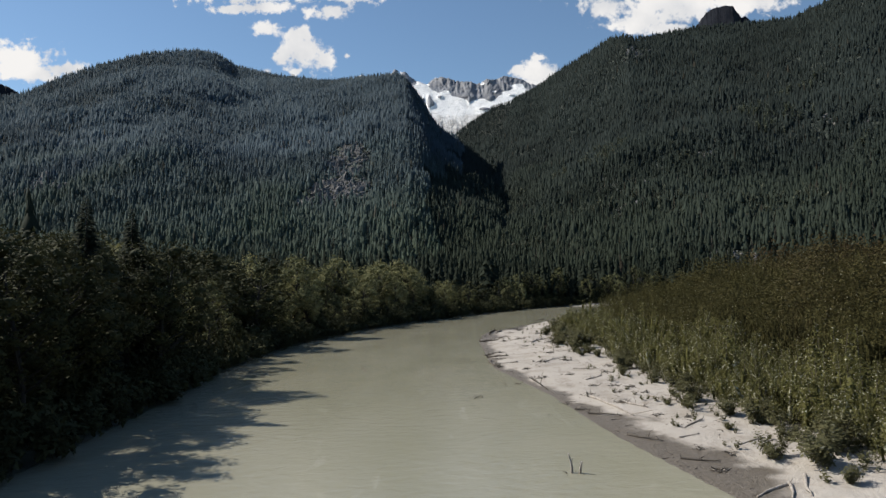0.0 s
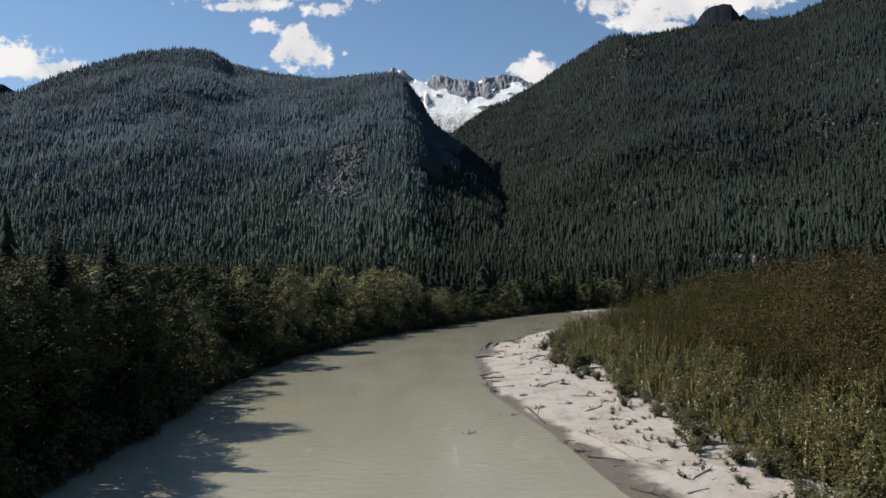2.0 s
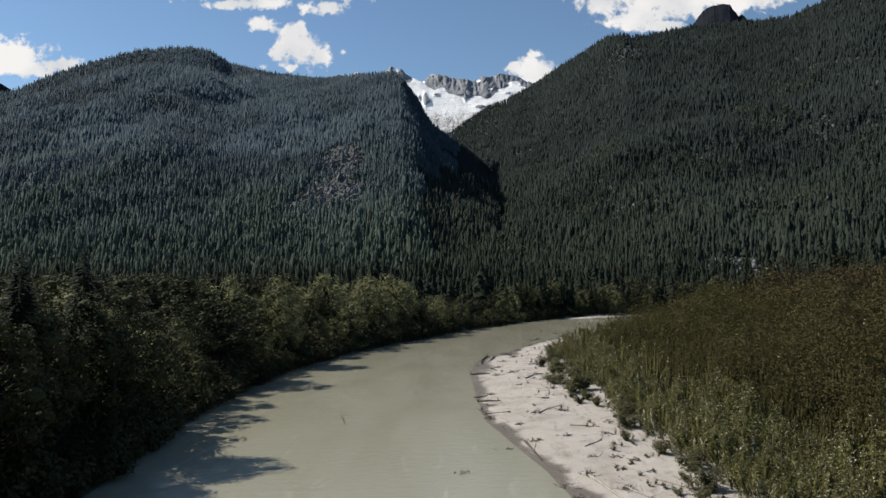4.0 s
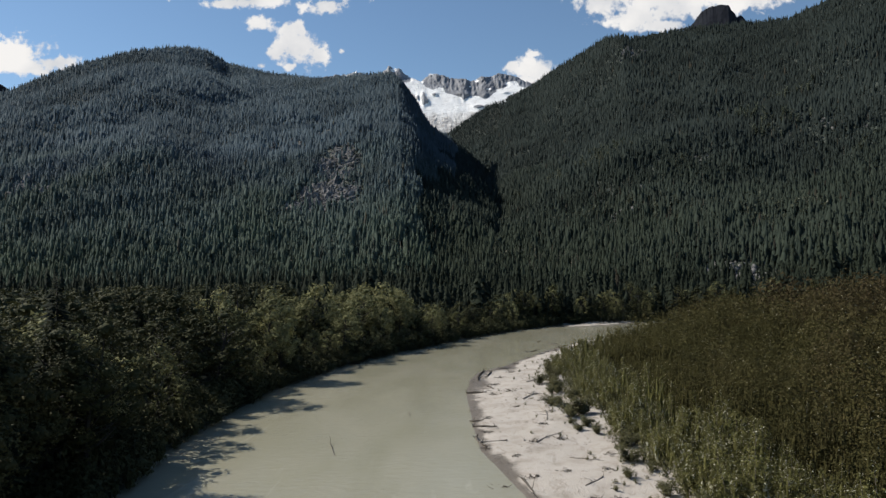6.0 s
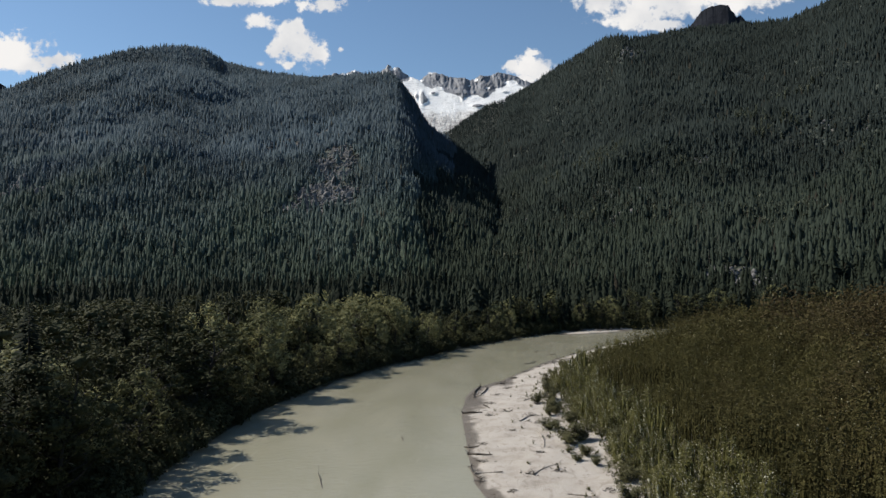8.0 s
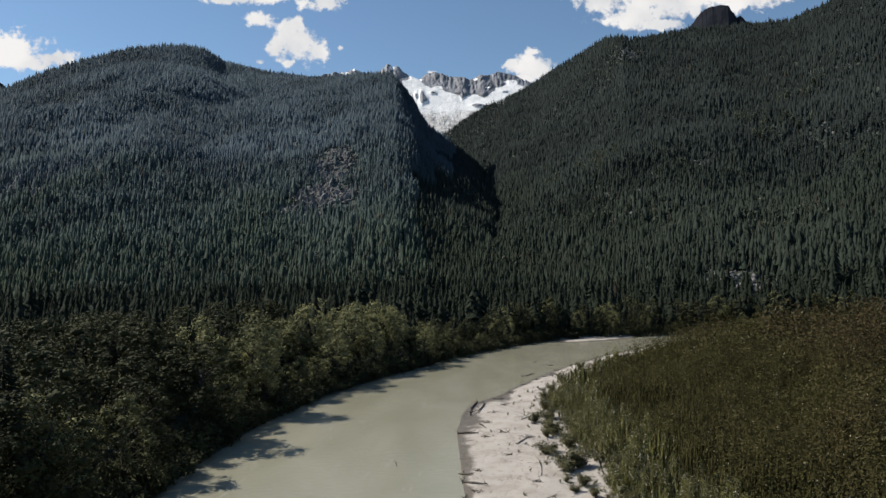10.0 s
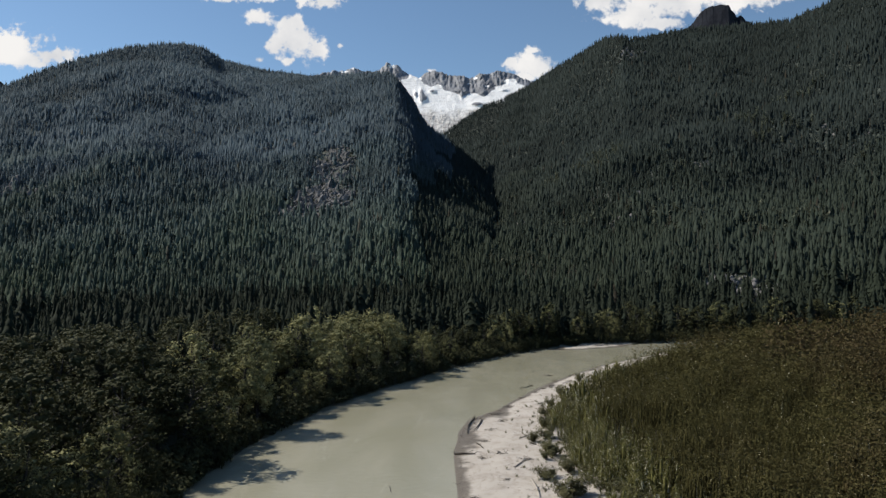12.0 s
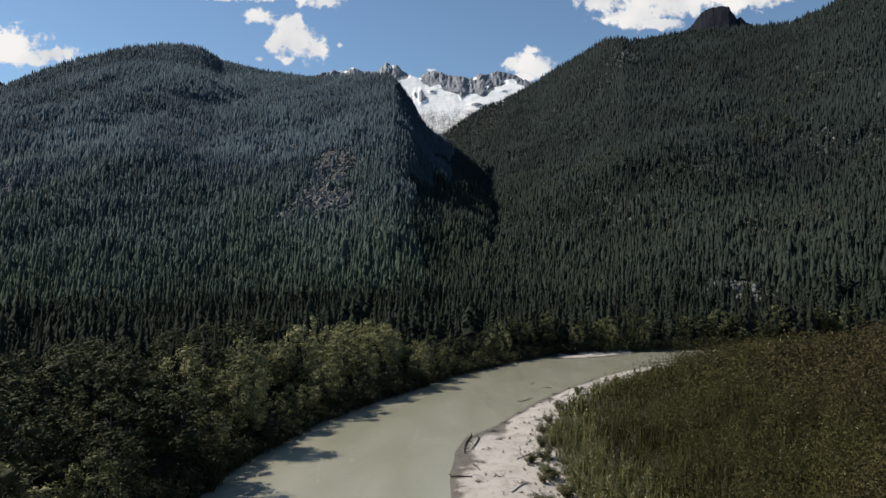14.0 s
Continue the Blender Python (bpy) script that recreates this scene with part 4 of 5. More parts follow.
def forest():
    rng = np.random.default_rng(5)
    fine = [star_fir(rng, 11, 4, s) for s in (0.17, 0.20, 0.15, 0.22)]
    mid = [star_fir(rng, 3, 3, s) for s in (0.17, 0.20, 0.15, 0.22)]
    rough = [star_fir(rng, 1, 3, s) for s in (0.17, 0.20, 0.15)]
    for name, lo, hi, step, shapes, tall, mat, label in (
            ("valley_conifer_forest", 0, 560, 5.0, fine, (16, 25), FIR, "dark fir and cedar forest on the valley floor"),
            ("lower_slope_forest", 560, 980, 3.8, mid, (11, 16), HAZE_NEEDLES, "dense conifers on the lower western slopes"),
            ("lower_dark_forest", 560, 980, 3.8, mid, (11, 16), SHADE_NEEDLES, "dense conifers on the lower eastern slopes, shade painted into the needles"),
            ("upper_slope_forest", 980, 2250, 3.5, rough, (8.5, 12.5), HAZE_NEEDLES, "conifer forest on the high western slopes, haze blue painted into the needles"),
            ("upper_dark_forest", 980, 2250, 3.5, rough, (8.5, 12.5), SHADE_NEEDLES, "dark green conifer forest on the high eastern slopes, shade painted into the needles")):
        p = jittered(rng, -1500, 1500, 30, min(hi, 2250), step)
        az, r = polar(p)
        p = p[(r > lo) & (r <= hi) & (az > -42) & (az < 42)]
        if lo:                              # the gorge parts the haze-toned needles from the darkened ones
            p = p[(polar(p)[0] + 3 * value_noise(p[:, 0] / 70, p[:, 1] / 70, 29) < np.where(polar(p)[1] < 980, -1.5, 0.5)) == (mat is HAZE_NEEDLES)]
        z = height(p[:, 0], p[:, 1])
        keep = np.ones(len(p), bool)
        if lo == 0:
            left, right, dl = side(p)
            az, r = polar(p)
            inner = dl > np.where(p[:, 1] > 300, 12, 38) + 30 * value_noise(p[:, 0] / 30, p[:, 1] / 30, 9)
            inner |= (dl > 14) & (p[:, 1] > 85) & ((rng.random(len(p)) < 0.08) | (value_noise(p[:, 0] / 19, p[:, 1] / 19, 14) > 0.12)) & (p[:, 1] > 185)
            far_side = right & (r > 400) & (to_line(p[:, 0], p[:, 1], RIGHT_EDGE) > 20)
            keep &= (left & inner) | far_side
            keep &= rng.random(len(p)) < 0.9
        for at, rad, bare in BARE_AT:
            d = np.hypot((p[:, 0] - at[0]) / 1.3, p[:, 1] - at[1])
            keep &= ~((d < rad * rng.uniform(0.7, 1.2, len(p))) & (rng.random(len(p)) < bare))
        # the far sides of the ridges are out of sight
        az, r = np.degrees(np.arctan2(p[:, 0] - CENTRE[0], p[:, 1] - CENTRE[1])), np.hypot(p[:, 0] - CENTRE[0], p[:, 1] - CENTRE[1])
        step_in = 0.985
        zin = height(CENTRE[0] + (p[:, 0] - CENTRE[0]) * step_in, CENTRE[1] + (p[:, 1] - CENTRE[1]) * step_in)
        keep &= (z - zin) > -0.35 * r * (1 - step_in)
        keep &= rng.random(len(p)) < 0.94
        p, z = p[keep], z[keep]
        n = len(p)
        clump = fbm(p[:, 0], p[:, 1], 90, 3, 61)
        h = rng.uniform(*tall, n) * (1 + 0.35 * clump) * rng.choice([0.65, 0.75, 0.85, 0.95, 1.05, 1.3], n)
        tone = np.clip(rng.normal(0.45, 0.13, n) + clump * 0.5 + 0.35 * fbm(p[:, 0], p[:, 1], 240, 2, 67), 0, 0.9)
        tone = np.where(rng.random(n) < 0.006, 1.0, tone * (0.8 if lo == 0 else 1.0))
        pick = rng.integers(0, len(shapes), n)
        sets = []
        for i, s in enumerate(shapes):
            k = pick == i
            wide = h[k] * rng.uniform(0.85, 1.25, k.sum())
            sets.append(scatter(s, np.column_stack((p[k], z[k] - 0.3)), rng.uniform(0, 6.28, k.sum()), np.column_stack((wide, h[k])), tone[k]))
        v, f, t = gather(sets)
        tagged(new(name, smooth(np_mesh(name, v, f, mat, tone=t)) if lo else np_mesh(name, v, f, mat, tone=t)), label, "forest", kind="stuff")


def bank_firs():
    """Tall firs that stand above the cottonwoods on the left bank."""
    rng = np.random.default_rng(9)
    for x, y, top in ((-50.5, 65.5, 28.0), (-53.5, 84.5, 28.8), (-61, 62, 26.0), (-68, 78, 25.0), (-78, 118, 27.0), (-70, 146, 24.0), (-82, 160, 26.0), (-64, 190, 23.0)):
        z = float(height(x, y)[0])
        h = top - z
        root = new("fir_tree")
        root.location = (x, y, z - 0.1)
        tagged(root, "tall dark fir rising above the bank woodland", "tree", "firs on the bank")
        part("trunk", np_mesh("trunk", *tube([(0, 0, 0), (0.1, 0, h * 0.5), (0, 0.1, h * 0.985)], [h * 0.014, h * 0.009, 0.03], 6), BARK), root, "grey-brown bark")
        vs, fs = [], []
        for i in range(520):
            f = 0.16 + 0.84 * (i + rng.random()) / 520
            w = i * 2.399 + rng.normal(0, 0.3)
            reach = h * 0.19 * (1 - f) ** 0.62 * rng.uniform(0.55, 1.2) + 0.15
            dirn = np.array((math.cos(w), math.sin(w), 0))
            side_way = np.array((-math.sin(w), math.cos(w), 0)) * reach * 0.11
            p0 = np.array((0, 0, h * f))
            mid = p0 + dirn * reach * 0.55 + (0, 0, -reach * 0.10)
            tip = p0 + dirn * reach + (0, 0, -reach * rng.uniform(0.10, 0.32))
            o = len(vs)
            vs += [p0, mid + side_way - (0, 0, reach * 0.1), tip, mid - side_way - (0, 0, reach * 0.1), mid + (0, 0, reach * 0.06)]
            fs += [(o, o + 1, o + 4), (o + 1, o + 2, o + 4), (o + 2, o + 3, o + 4), (o + 3, o, o + 4)]
        part("crown", np_mesh("crown", vs, fs, FIR, tone=np.full(len(vs), 0.1)), root, "dark green needles")


def broadleaf_wood():
    """Cottonwoods and alders along the left bank: the front rows one by one, those behind as one wood."""
    rng = np.random.default_rng(8)
    p = jittered(rng, -150, 260, -14, 470, 8.8)
    left, right, dl = side(p)
    az, r = polar(p)
    deep = np.where(p[:, 1] > 300, 22, 62)
    firs = (dl > 14) & (p[:, 1] > 185) & (value_noise(p[:, 0] / 19, p[:, 1] / 19, 14) > 0.15)
    p = p[left & ~firs & (dl > 2.2) & (dl < deep) & ((az > -46) | ((p[:, 1] < 50) & (dl < 40))) & (az < 30)]
    z = height(p[:, 0], p[:, 1])
    dl = to_line(p[:, 0], p[:, 1], LEFT_BANK)
    n = len(p)
    tall = np.clip(np.interp(p[:, 1], (95, 130), (18.6, 13.8)) + dl * np.clip(0.06 + p[:, 1] * 0.0012, 0, 0.24) + rng.normal(0, 1, n) * np.where(p[:, 1] < 90, 2.3, 3.4) + 5 * fbm(p[:, 0], p[:, 1], 40, 2, 31), 7, 23) * np.where(p[:, 1] > 285, 0.85, 1)
    tall = tall - 2.2 * np.exp(-dl / 9)
    order = np.argsort(dl + polar(p)[1] * 0.25 + np.where(polar(p)[0] < -44, 500, 0))
    single, rest = order[:230], order[230:]
    models = []
    for i in range(9):                      # the first three serve the nearest trees
        wood, crown = tree_shape(rng, 15.0, 6000 if i < 3 else 1700, 0.21 if i < 3 else 0.34)
        root = new("cottonwood_tree")
        tagged(root, "leafy green cottonwood tree on the shaded river bank", "tree", "bank trees")
        part("trunk", smooth(np_mesh("trunk", *wood, BARK)), root, "grey-brown bark")
        part("crown", smooth(np_mesh("crown", *crown, SHADE_LEAF if i < 5 else SUNLIT_LEAF)), root)
        models.append(root)
    for j, i in enumerate(single):
        m = Matrix.Translation((p[i, 0], p[i, 1], z[i] - 0.15)) @ Matrix.Rotation(rng.uniform(0, 6.28), 4, "Z")
        s = tall[i] / 14.0
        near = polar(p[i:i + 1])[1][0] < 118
        # leaf tone by place: shaded near and inland, painted sunlit along the middle bank
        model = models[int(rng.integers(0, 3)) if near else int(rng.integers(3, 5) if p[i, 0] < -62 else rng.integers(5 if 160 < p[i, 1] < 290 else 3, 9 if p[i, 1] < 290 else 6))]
        ob = copy_thing(model, m)
        ob.matrix_basis = m
        ob.scale = (s * rng.uniform(1.0, 1.4),) * 2 + (s,)
    for root in models:
        for ob in (*root.children, root):
            bpy.data.objects.remove(ob)
    # the stretch whose crowns take the sunlit leaf colour
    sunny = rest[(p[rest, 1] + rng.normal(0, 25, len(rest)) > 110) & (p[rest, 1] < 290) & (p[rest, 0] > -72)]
    for name, some, mat, label in (("bank_woodland", np.setdiff1d(rest, sunny), SHADE_LEAF, "dull green tree canopy behind the bank, shade put into the leaf colour"), ("sunlit_woodland", sunny, SUNLIT_LEAF, "yellow-green tree canopy behind the bank, sunlight put into the leaf colour")):
        crowns = []
        for k in range(5):
            _, crown = tree_shape(rng, 15.0, 560, 0.50)
            mine = some[k::5]
            s = tall[mine] / 14.0
            crowns.append(scatter(crown, np.column_stack((p[mine], z[mine])), rng.uniform(0, 6.28, len(mine)), np.column_stack((s * rng.uniform(0.95, 1.25, len(mine)), s)), rng.random(len(mine))))
        v, f, t = gather(crowns)
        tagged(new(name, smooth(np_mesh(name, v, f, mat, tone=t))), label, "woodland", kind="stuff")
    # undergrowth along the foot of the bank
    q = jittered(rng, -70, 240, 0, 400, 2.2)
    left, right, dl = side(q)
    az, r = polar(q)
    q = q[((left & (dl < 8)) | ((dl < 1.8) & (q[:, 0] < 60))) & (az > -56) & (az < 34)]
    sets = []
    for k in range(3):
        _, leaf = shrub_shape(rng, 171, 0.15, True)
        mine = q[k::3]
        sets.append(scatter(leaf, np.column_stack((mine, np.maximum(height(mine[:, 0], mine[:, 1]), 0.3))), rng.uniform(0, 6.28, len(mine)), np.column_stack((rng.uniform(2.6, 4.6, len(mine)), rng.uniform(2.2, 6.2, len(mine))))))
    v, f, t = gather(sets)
    tagged(new("bank_undergrowth", np_mesh("bank_undergrowth", v, f, SHADE_LEAF, tone=t)), "dark overhanging shrubs along the shaded bank", "undergrowth", kind="stuff")


def thicket():
    """Young cottonwood and willow thicket on the bar."""
    rng = np.random.default_rng(12)
    near = [sapling_shape(rng, 1500, 0.026, 5, 0.50, 0.62) for _ in range(6)]
    plain = [sapling_shape(rng, 430, 0.029, 6, 0.45, 0.62) for _ in range(6)]
    far = [sapling_shape(rng, 40, 0.065, 3, 0.6, 0.62) for _ in range(5)]
    pole = [pole_shape(rng, 320, 0.0185, 4, 3) for _ in range(6)]
    far_pole = [pole_shape(rng, 66, 0.036, 3, 3) for _ in range(5)]
    sets, stand, singles = [], [], []
    for lo, hi, step, shapes, tops in ((20, 118, 2.0, plain, pole), (118, 205, 2.4, plain, pole), (205, 490, 3.0, far, far_pole)):
        p = jittered(rng, 18, 400, 0, 440, step)
        az, r = polar(p)
        left, right, _ = side(p)
        p = p[right & (r > lo) & (r <= hi) & (az < 43)]
        d = to_line(p[:, 0], p[:, 1], SCRUB_EDGE)
        hole = fbm(p[:, 0], p[:, 1], 11, 3, 77)
        keep = (hole > -0.16 - d * 0.035) & (to_line(p[:, 0], p[:, 1], RIGHT_EDGE) > 5)
        p, d = p[keep], d[keep]
        n = len(p)
        patch = fbm(p[:, 0], p[:, 1], 24, 3, 41)
        tall = np.interp(d, (0, 4, 12, 20, 30, 45, 100), (4.6, 6.2, 8.0, 10.5, 12.5, 16.0, 19.5)) * rng.uniform(0.82, 1.10, n) * np.clip(1 + 0.40 * patch + np.interp(d, (0, 8, 25, 60), (0.95, 0.9, 0.65, 0.45)) * fbm(p[:, 0], p[:, 1], 7.5, 2, 43), 0.4, 1.5)
        z = height(p[:, 0], p[:, 1])
        tone = np.clip((d - 27) / 95 + patch * 0.9 + rng.normal(0, 0.1, n), 0, 1)
        single = np.zeros(n, bool)
        if lo == 20:
            az, r = polar(p)
            single[np.argsort(r * 0.15 + d * 5.0)[:180]] = True
            singles += [(p[i], z[i], tall[i]) for i in np.nonzero(single)[0]]
        elif lo == 118:
            single[np.argsort(d)[:115]] = True
            singles += [(p[i], z[i], tall[i]) for i in np.nonzero(single)[0]]
        pick = rng.integers(0, len(shapes), n)
        for i, (wood, leaf) in enumerate(shapes):
            k = (pick == i) & ~single & (d + 12 * patch < 9)
            m = k.sum()
            stand.append(scatter(leaf, np.column_stack((p[k], z[k])), rng.uniform(0, 6.28, m), np.column_stack((tall[k] * rng.uniform(0.7, 1.1, m) + 0.8, tall[k])), tone[k], rng.normal(0, 0.05, (m, 2))))
        pick = rng.integers(0, len(tops), n)
        for i, leaf in enumerate(tops):
            k = (pick == i) & ~single & (d + 12 * patch >= 9)
            m = k.sum()
            sets.append(scatter(leaf, np.column_stack((p[k], z[k])), rng.uniform(0, 6.28, m), np.column_stack((tall[k] * rng.uniform(0.85, 1.25, m) + 2.0, tall[k])), tone[k], rng.normal(0, 0.03, (m, 2))))
    v, f, t = gather(sets)
    tagged(new("willow_thicket", smooth(np_mesh("willow_thicket", v, f, THICKET, tone=t))), "dense green thicket of young cottonwood and willow, browning inland", "thicket", kind="stuff")
    v, f, t = gather(stand)
    tagged(new("young_cottonwood_stand", np_mesh("young_cottonwood_stand", v, f, YOUNG, tone=t)), "bushy young cottonwoods with pale glinting leaves behind the sand", "thicket", kind="stuff")
    fringe = []
    for k in range(4):
        _, leaf = shrub_shape(rng, 117, 0.13, True)
        q = jittered(rng, 18, 140, 24, 335, 2.1)
        ds = to_line(q[:, 0], q[:, 1], SCRUB_EDGE)
        inner = side(q)[1]
        q = q[(rng.random(len(q)) < np.where(inner, 0.30 * (ds < 9), 0.22 * np.exp(-ds / 1.6))) & (to_line(q[:, 0], q[:, 1], RIGHT_EDGE) > 7)]
        h = rng.uniform(0.9, 2.6, len(q))
        fringe.append(scatter(leaf, np.column_stack((q, height(q[:, 0], q[:, 1]))), rng.uniform(0, 6.28, len(q)), np.column_stack((h * rng.uniform(0.9, 1.5, len(q)), h))))
    v, f, t = gather(fringe)
    tagged(new("willow_fringe", np_mesh("willow_fringe", v, f, SHRUB, tone=t)), "low olive-green willow shrubs fringing the thicket", "shrubs", kind="stuff")
    models = []
    for wood, leaf in near:
        root = new("cottonwood_sapling")
        tagged(root, "upright young cottonwood clump with small green leaves on sand", "sapling", "saplings on the bar")
        for stem in wood:
            part("stem", np_mesh("stem", *stem, TWIG), root, "thin brown stem")
        part("foliage", np_mesh("foliage", *leaf, YOUNG), root)
        models.append(root)
    for j, (q, zq, h) in enumerate(singles):
        m = Matrix.Translation((q[0], q[1], zq - 0.03)) @ Matrix.Rotation(rng.uniform(0, 6.28), 4, "Z")
        ob = models[j] if j < len(models) else copy_thing(models[j % len(models)], m)
        ob.matrix_basis = m
        w = h * rng.uniform(0.85, 1.35)
        ob.scale = (w, w, h)


def dead_trees():
    """Bleached standing trunks, thin and bare, among the conifers of the lower slopes."""
    rng = np.random.default_rng(44)
    tw = []
    for az0, az1, el0, el1, n in ((6, 12, -0.5, 1.2, 50), (12, 20, 2, 7, 90), (20, 30, 0, 4, 60), (-12, -2, 0.5, 3, 60), (22, 32, 6, 11, 40), (-30, -14, 3, 8, 40)):
        for k in range(n):
            p = on_slope(rng.uniform(az0, az1), rng.uniform(el0, el1))
            if p.length < 380:
                continue
            h, r = rng.uniform(9, 17), rng.uniform(0.16, 0.32)
            foot = np.array(p) + (*rng.normal(0, 6, 2), 0)
            foot[2] = float(height(foot[0], foot[1])[0]) - 0.3
            tw.append(tube([foot, foot + (rng.normal(0, 0.2), 0, h * 0.6), foot + (rng.normal(0, 0.5), 0, h)], [r, r * 0.7, r * 0.2], 4))
    tagged(new("dead_snags", np_mesh("dead_snags", *join_tubes(tw), TWIG)), "bleached dead standing trunks among the conifers", "dead trees", kind="stuff")


# ---------------------------------------------------------------- rocks on the slopes
def rock_mesh(rng, name, size):
    """A craggy block: a ball broken into ledges and facets by steps of noise."""
    bm = bmesh.new()
    bmesh.ops.create_icosphere(bm, subdivisions=3, radius=1.0)
    off = Vector(rng.uniform(-50, 50, 3))
    for w in bm.verts:
        c = w.co.copy()
        ledge = noise.cell(Vector((c.x * 1.6, c.y * 1.6, c.z * 3.0)) + off)
        crag = noise.ridged_multi_fractal(Vector((c.x * 1.3, c.y * 1.3, c.z * 0.7)) + off, 0.7, 2.1, 5, 1.0, 2.0)
        w.co = c * (0.55 + crag * 0.24 + ledge * 0.25 + noise.noise(c * 5.0 + off) * 0.16)
        w.co = Vector((w.co.x * size[0], w.co.y * size[1], w.co.z * size[2]))
    me = bpy.data.meshes.new(name)
    bm.to_mesh(me)
    bm.free()
    me.materials.append(ROCK)
    return me


def outcrops():
    rng = np.random.default_rng(21)
    for (at, rad, bare), (az, el, _, _) in zip(BARE_AT, BARE):
        if bare < 0.7:
            continue
        for k in range(16 if rad > 20 else 7):
            x, y = at[0] + rng.normal(0, rad * 0.5), at[1] + rng.normal(0, rad * 0.4)
            s = rad * rng.uniform(0.12, 0.26)
            size = (s * rng.uniform(0.5, 1.3), s * 0.6, s * rng.uniform(1.2, 2.4))
            ob = new("rock_outcrop", rock_mesh(rng, "rock_outcrop", size))
            ob.location = (x, y, float(height(x, y)[0]) - size[2] * 0.3)
            ob.rotation_euler = (rng.uniform(-0.5, -0.1), rng.normal(0, 0.2), rng.normal(0, 0.4))
            tagged(ob, "bare grey granite outcrop among the conifers", "rock", "rock outcrops")
    # broken stone and light green brush on the open places
    stones = [star_rock(rng) for _ in range(4)]
    sets, brush = [], []
    bush = [shrub_shape(rng, 36, 0.40)[1] for _ in range(3)]
    for (at, rad, bare), (az, el, _, _) in zip(BARE_AT, BARE):
        n = int(rad * rad * 0.22 * bare)
        q = np.column_stack((at[0] + rng.normal(0, rad * 0.6, n), at[1] + rng.normal(0, rad * 0.5, n)))
        s = rng.uniform(0.8, 3.4, n) ** 1.2
        sets.append(scatter(stones[n % 4], np.column_stack((q, height(q[:, 0], q[:, 1]))), rng.uniform(0, 6.28, n), s))
        n = int(rad * rad * (0.05 if az < 0 else 0.14))
        q = np.column_stack((at[0] + rng.normal(0, rad * 0.8, n), at[1] + rng.normal(0, rad * 0.7, n)))
        s = rng.uniform(2.0, 4.5, n)
        brush.append(scatter(bush[n % 3], np.column_stack((q, height(q[:, 0], q[:, 1]))), rng.uniform(0, 6.28, n), s))
    q = jittered(rng, -700, 900, 420, 1200, 6.0)
    az, r = polar(q)
    q = q[(r > 540) & (r < 1150) & (az > 4) & (az < 34) & (fbm(q[:, 0], q[:, 1], 75, 3, 88) > 0.30) & (rng.random(len(q)) < 0.35)]
    brush.append(scatter(bush[0], np.column_stack((q, height(q[:, 0], q[:, 1]) + 3.0)), rng.uniform(0, 6.28, len(q)), np.column_stack((rng.uniform(5, 8, len(q)), rng.uniform(9, 14, len(q))))))
    v, f, t = gather(sets)
    tagged(new("scree", np_mesh("scree", v, f, ROCK)), "pale broken boulders below the cliffs", "scree", kind="stuff")
    v, f, t = gather(brush)
    tagged(new("slope_brush", np_mesh("slope_brush", v, f, BRUSH, tone=t)), "light green brush on open rocky slopes", "brush", kind="stuff")


def star_rock(rng):
    bm = bmesh.new()
    bmesh.ops.create_icosphere(bm, subdivisions=1, radius=1.0)
    v = np.array([w.co * rng.uniform(0.65, 1.25) for w in bm.verts]) * (1, 0.8, 0.75)
    f = np.array([[w.index for w in face.verts] for face in bm.faces], np.int32)
    bm.free()
    return v, f


# ---------------------------------------------------------------- driftwood and shrubs on the bar
def drift_log(rng, a, b, radius, mat, label, roots=0, branches=0, lift=0.0, group="driftwood logs"):
    """A stranded trunk from a to b, with a broken root plate and stubs of branches."""
    a, b = np.array(a, float), np.array(b, float)
    za, zb = max(float(height(*a)[0]), -0.25) + radius * 0.6, max(float(height(*b)[0]), -0.25) + radius * 0.45 + lift
    root = new("driftwood_log")
    root.location = (a[0], a[1], za)
    tagged(root, label, "driftwood", group)
    d = np.array((b[0] - a[0], b[1] - a[1], zb - za))
    long = np.linalg.norm(d)
    bow = rng.normal(0, 0.03 * long, 3) * (1, 1, 0.3)
    pts = [d * f + bow * math.sin(math.pi * f) + rng.normal(0, radius * 0.15, 3) for f in np.linspace(0, 1, 7)]
    part("trunk", smooth(np_mesh("trunk", *tube(pts, radius * np.linspace(1.1, 0.45, 7), 8), mat)), root)
    for k in range(roots):
        w = rng.uniform(0, 6.28)
        side_way = np.cross(d / long, (0, 0, 1))
        side_way /= np.linalg.norm(side_way)
        out = math.cos(w) * side_way + math.sin(w) * np.array((0, 0, 1.0)) - d / long * rng.uniform(0.0, 0.7)
        reach = radius * rng.uniform(2.5, 6)
        r1 = [np.zeros(3), out * reach * 0.5 + rng.normal(0, radius * 0.3, 3), out * reach + rng.normal(0, radius * 0.7, 3)]
        part("root", np_mesh("root", *tube(r1, [radius * 0.45, radius * 0.28, radius * 0.06], 5), mat), root)
    for k in range(branches):
        f = rng.uniform(0.35, 0.98)
        p = d * f + bow * math.sin(math.pi * f)
        way = rng.normal(size=3)
        way[2] = abs(way[2]) * 0.7 + 0.1
        way = way / np.linalg.norm(way) + d / long * 0.6
        reach = long * rng.uniform(0.10, 0.28)
        part("branch", np_mesh("branch", *tube([p, p + way * reach * 0.55 + rng.normal(0, 0.08, 3), p + way * reach], [radius * 0.35, radius * 0.22, radius * 0.06], 5), mat), root)


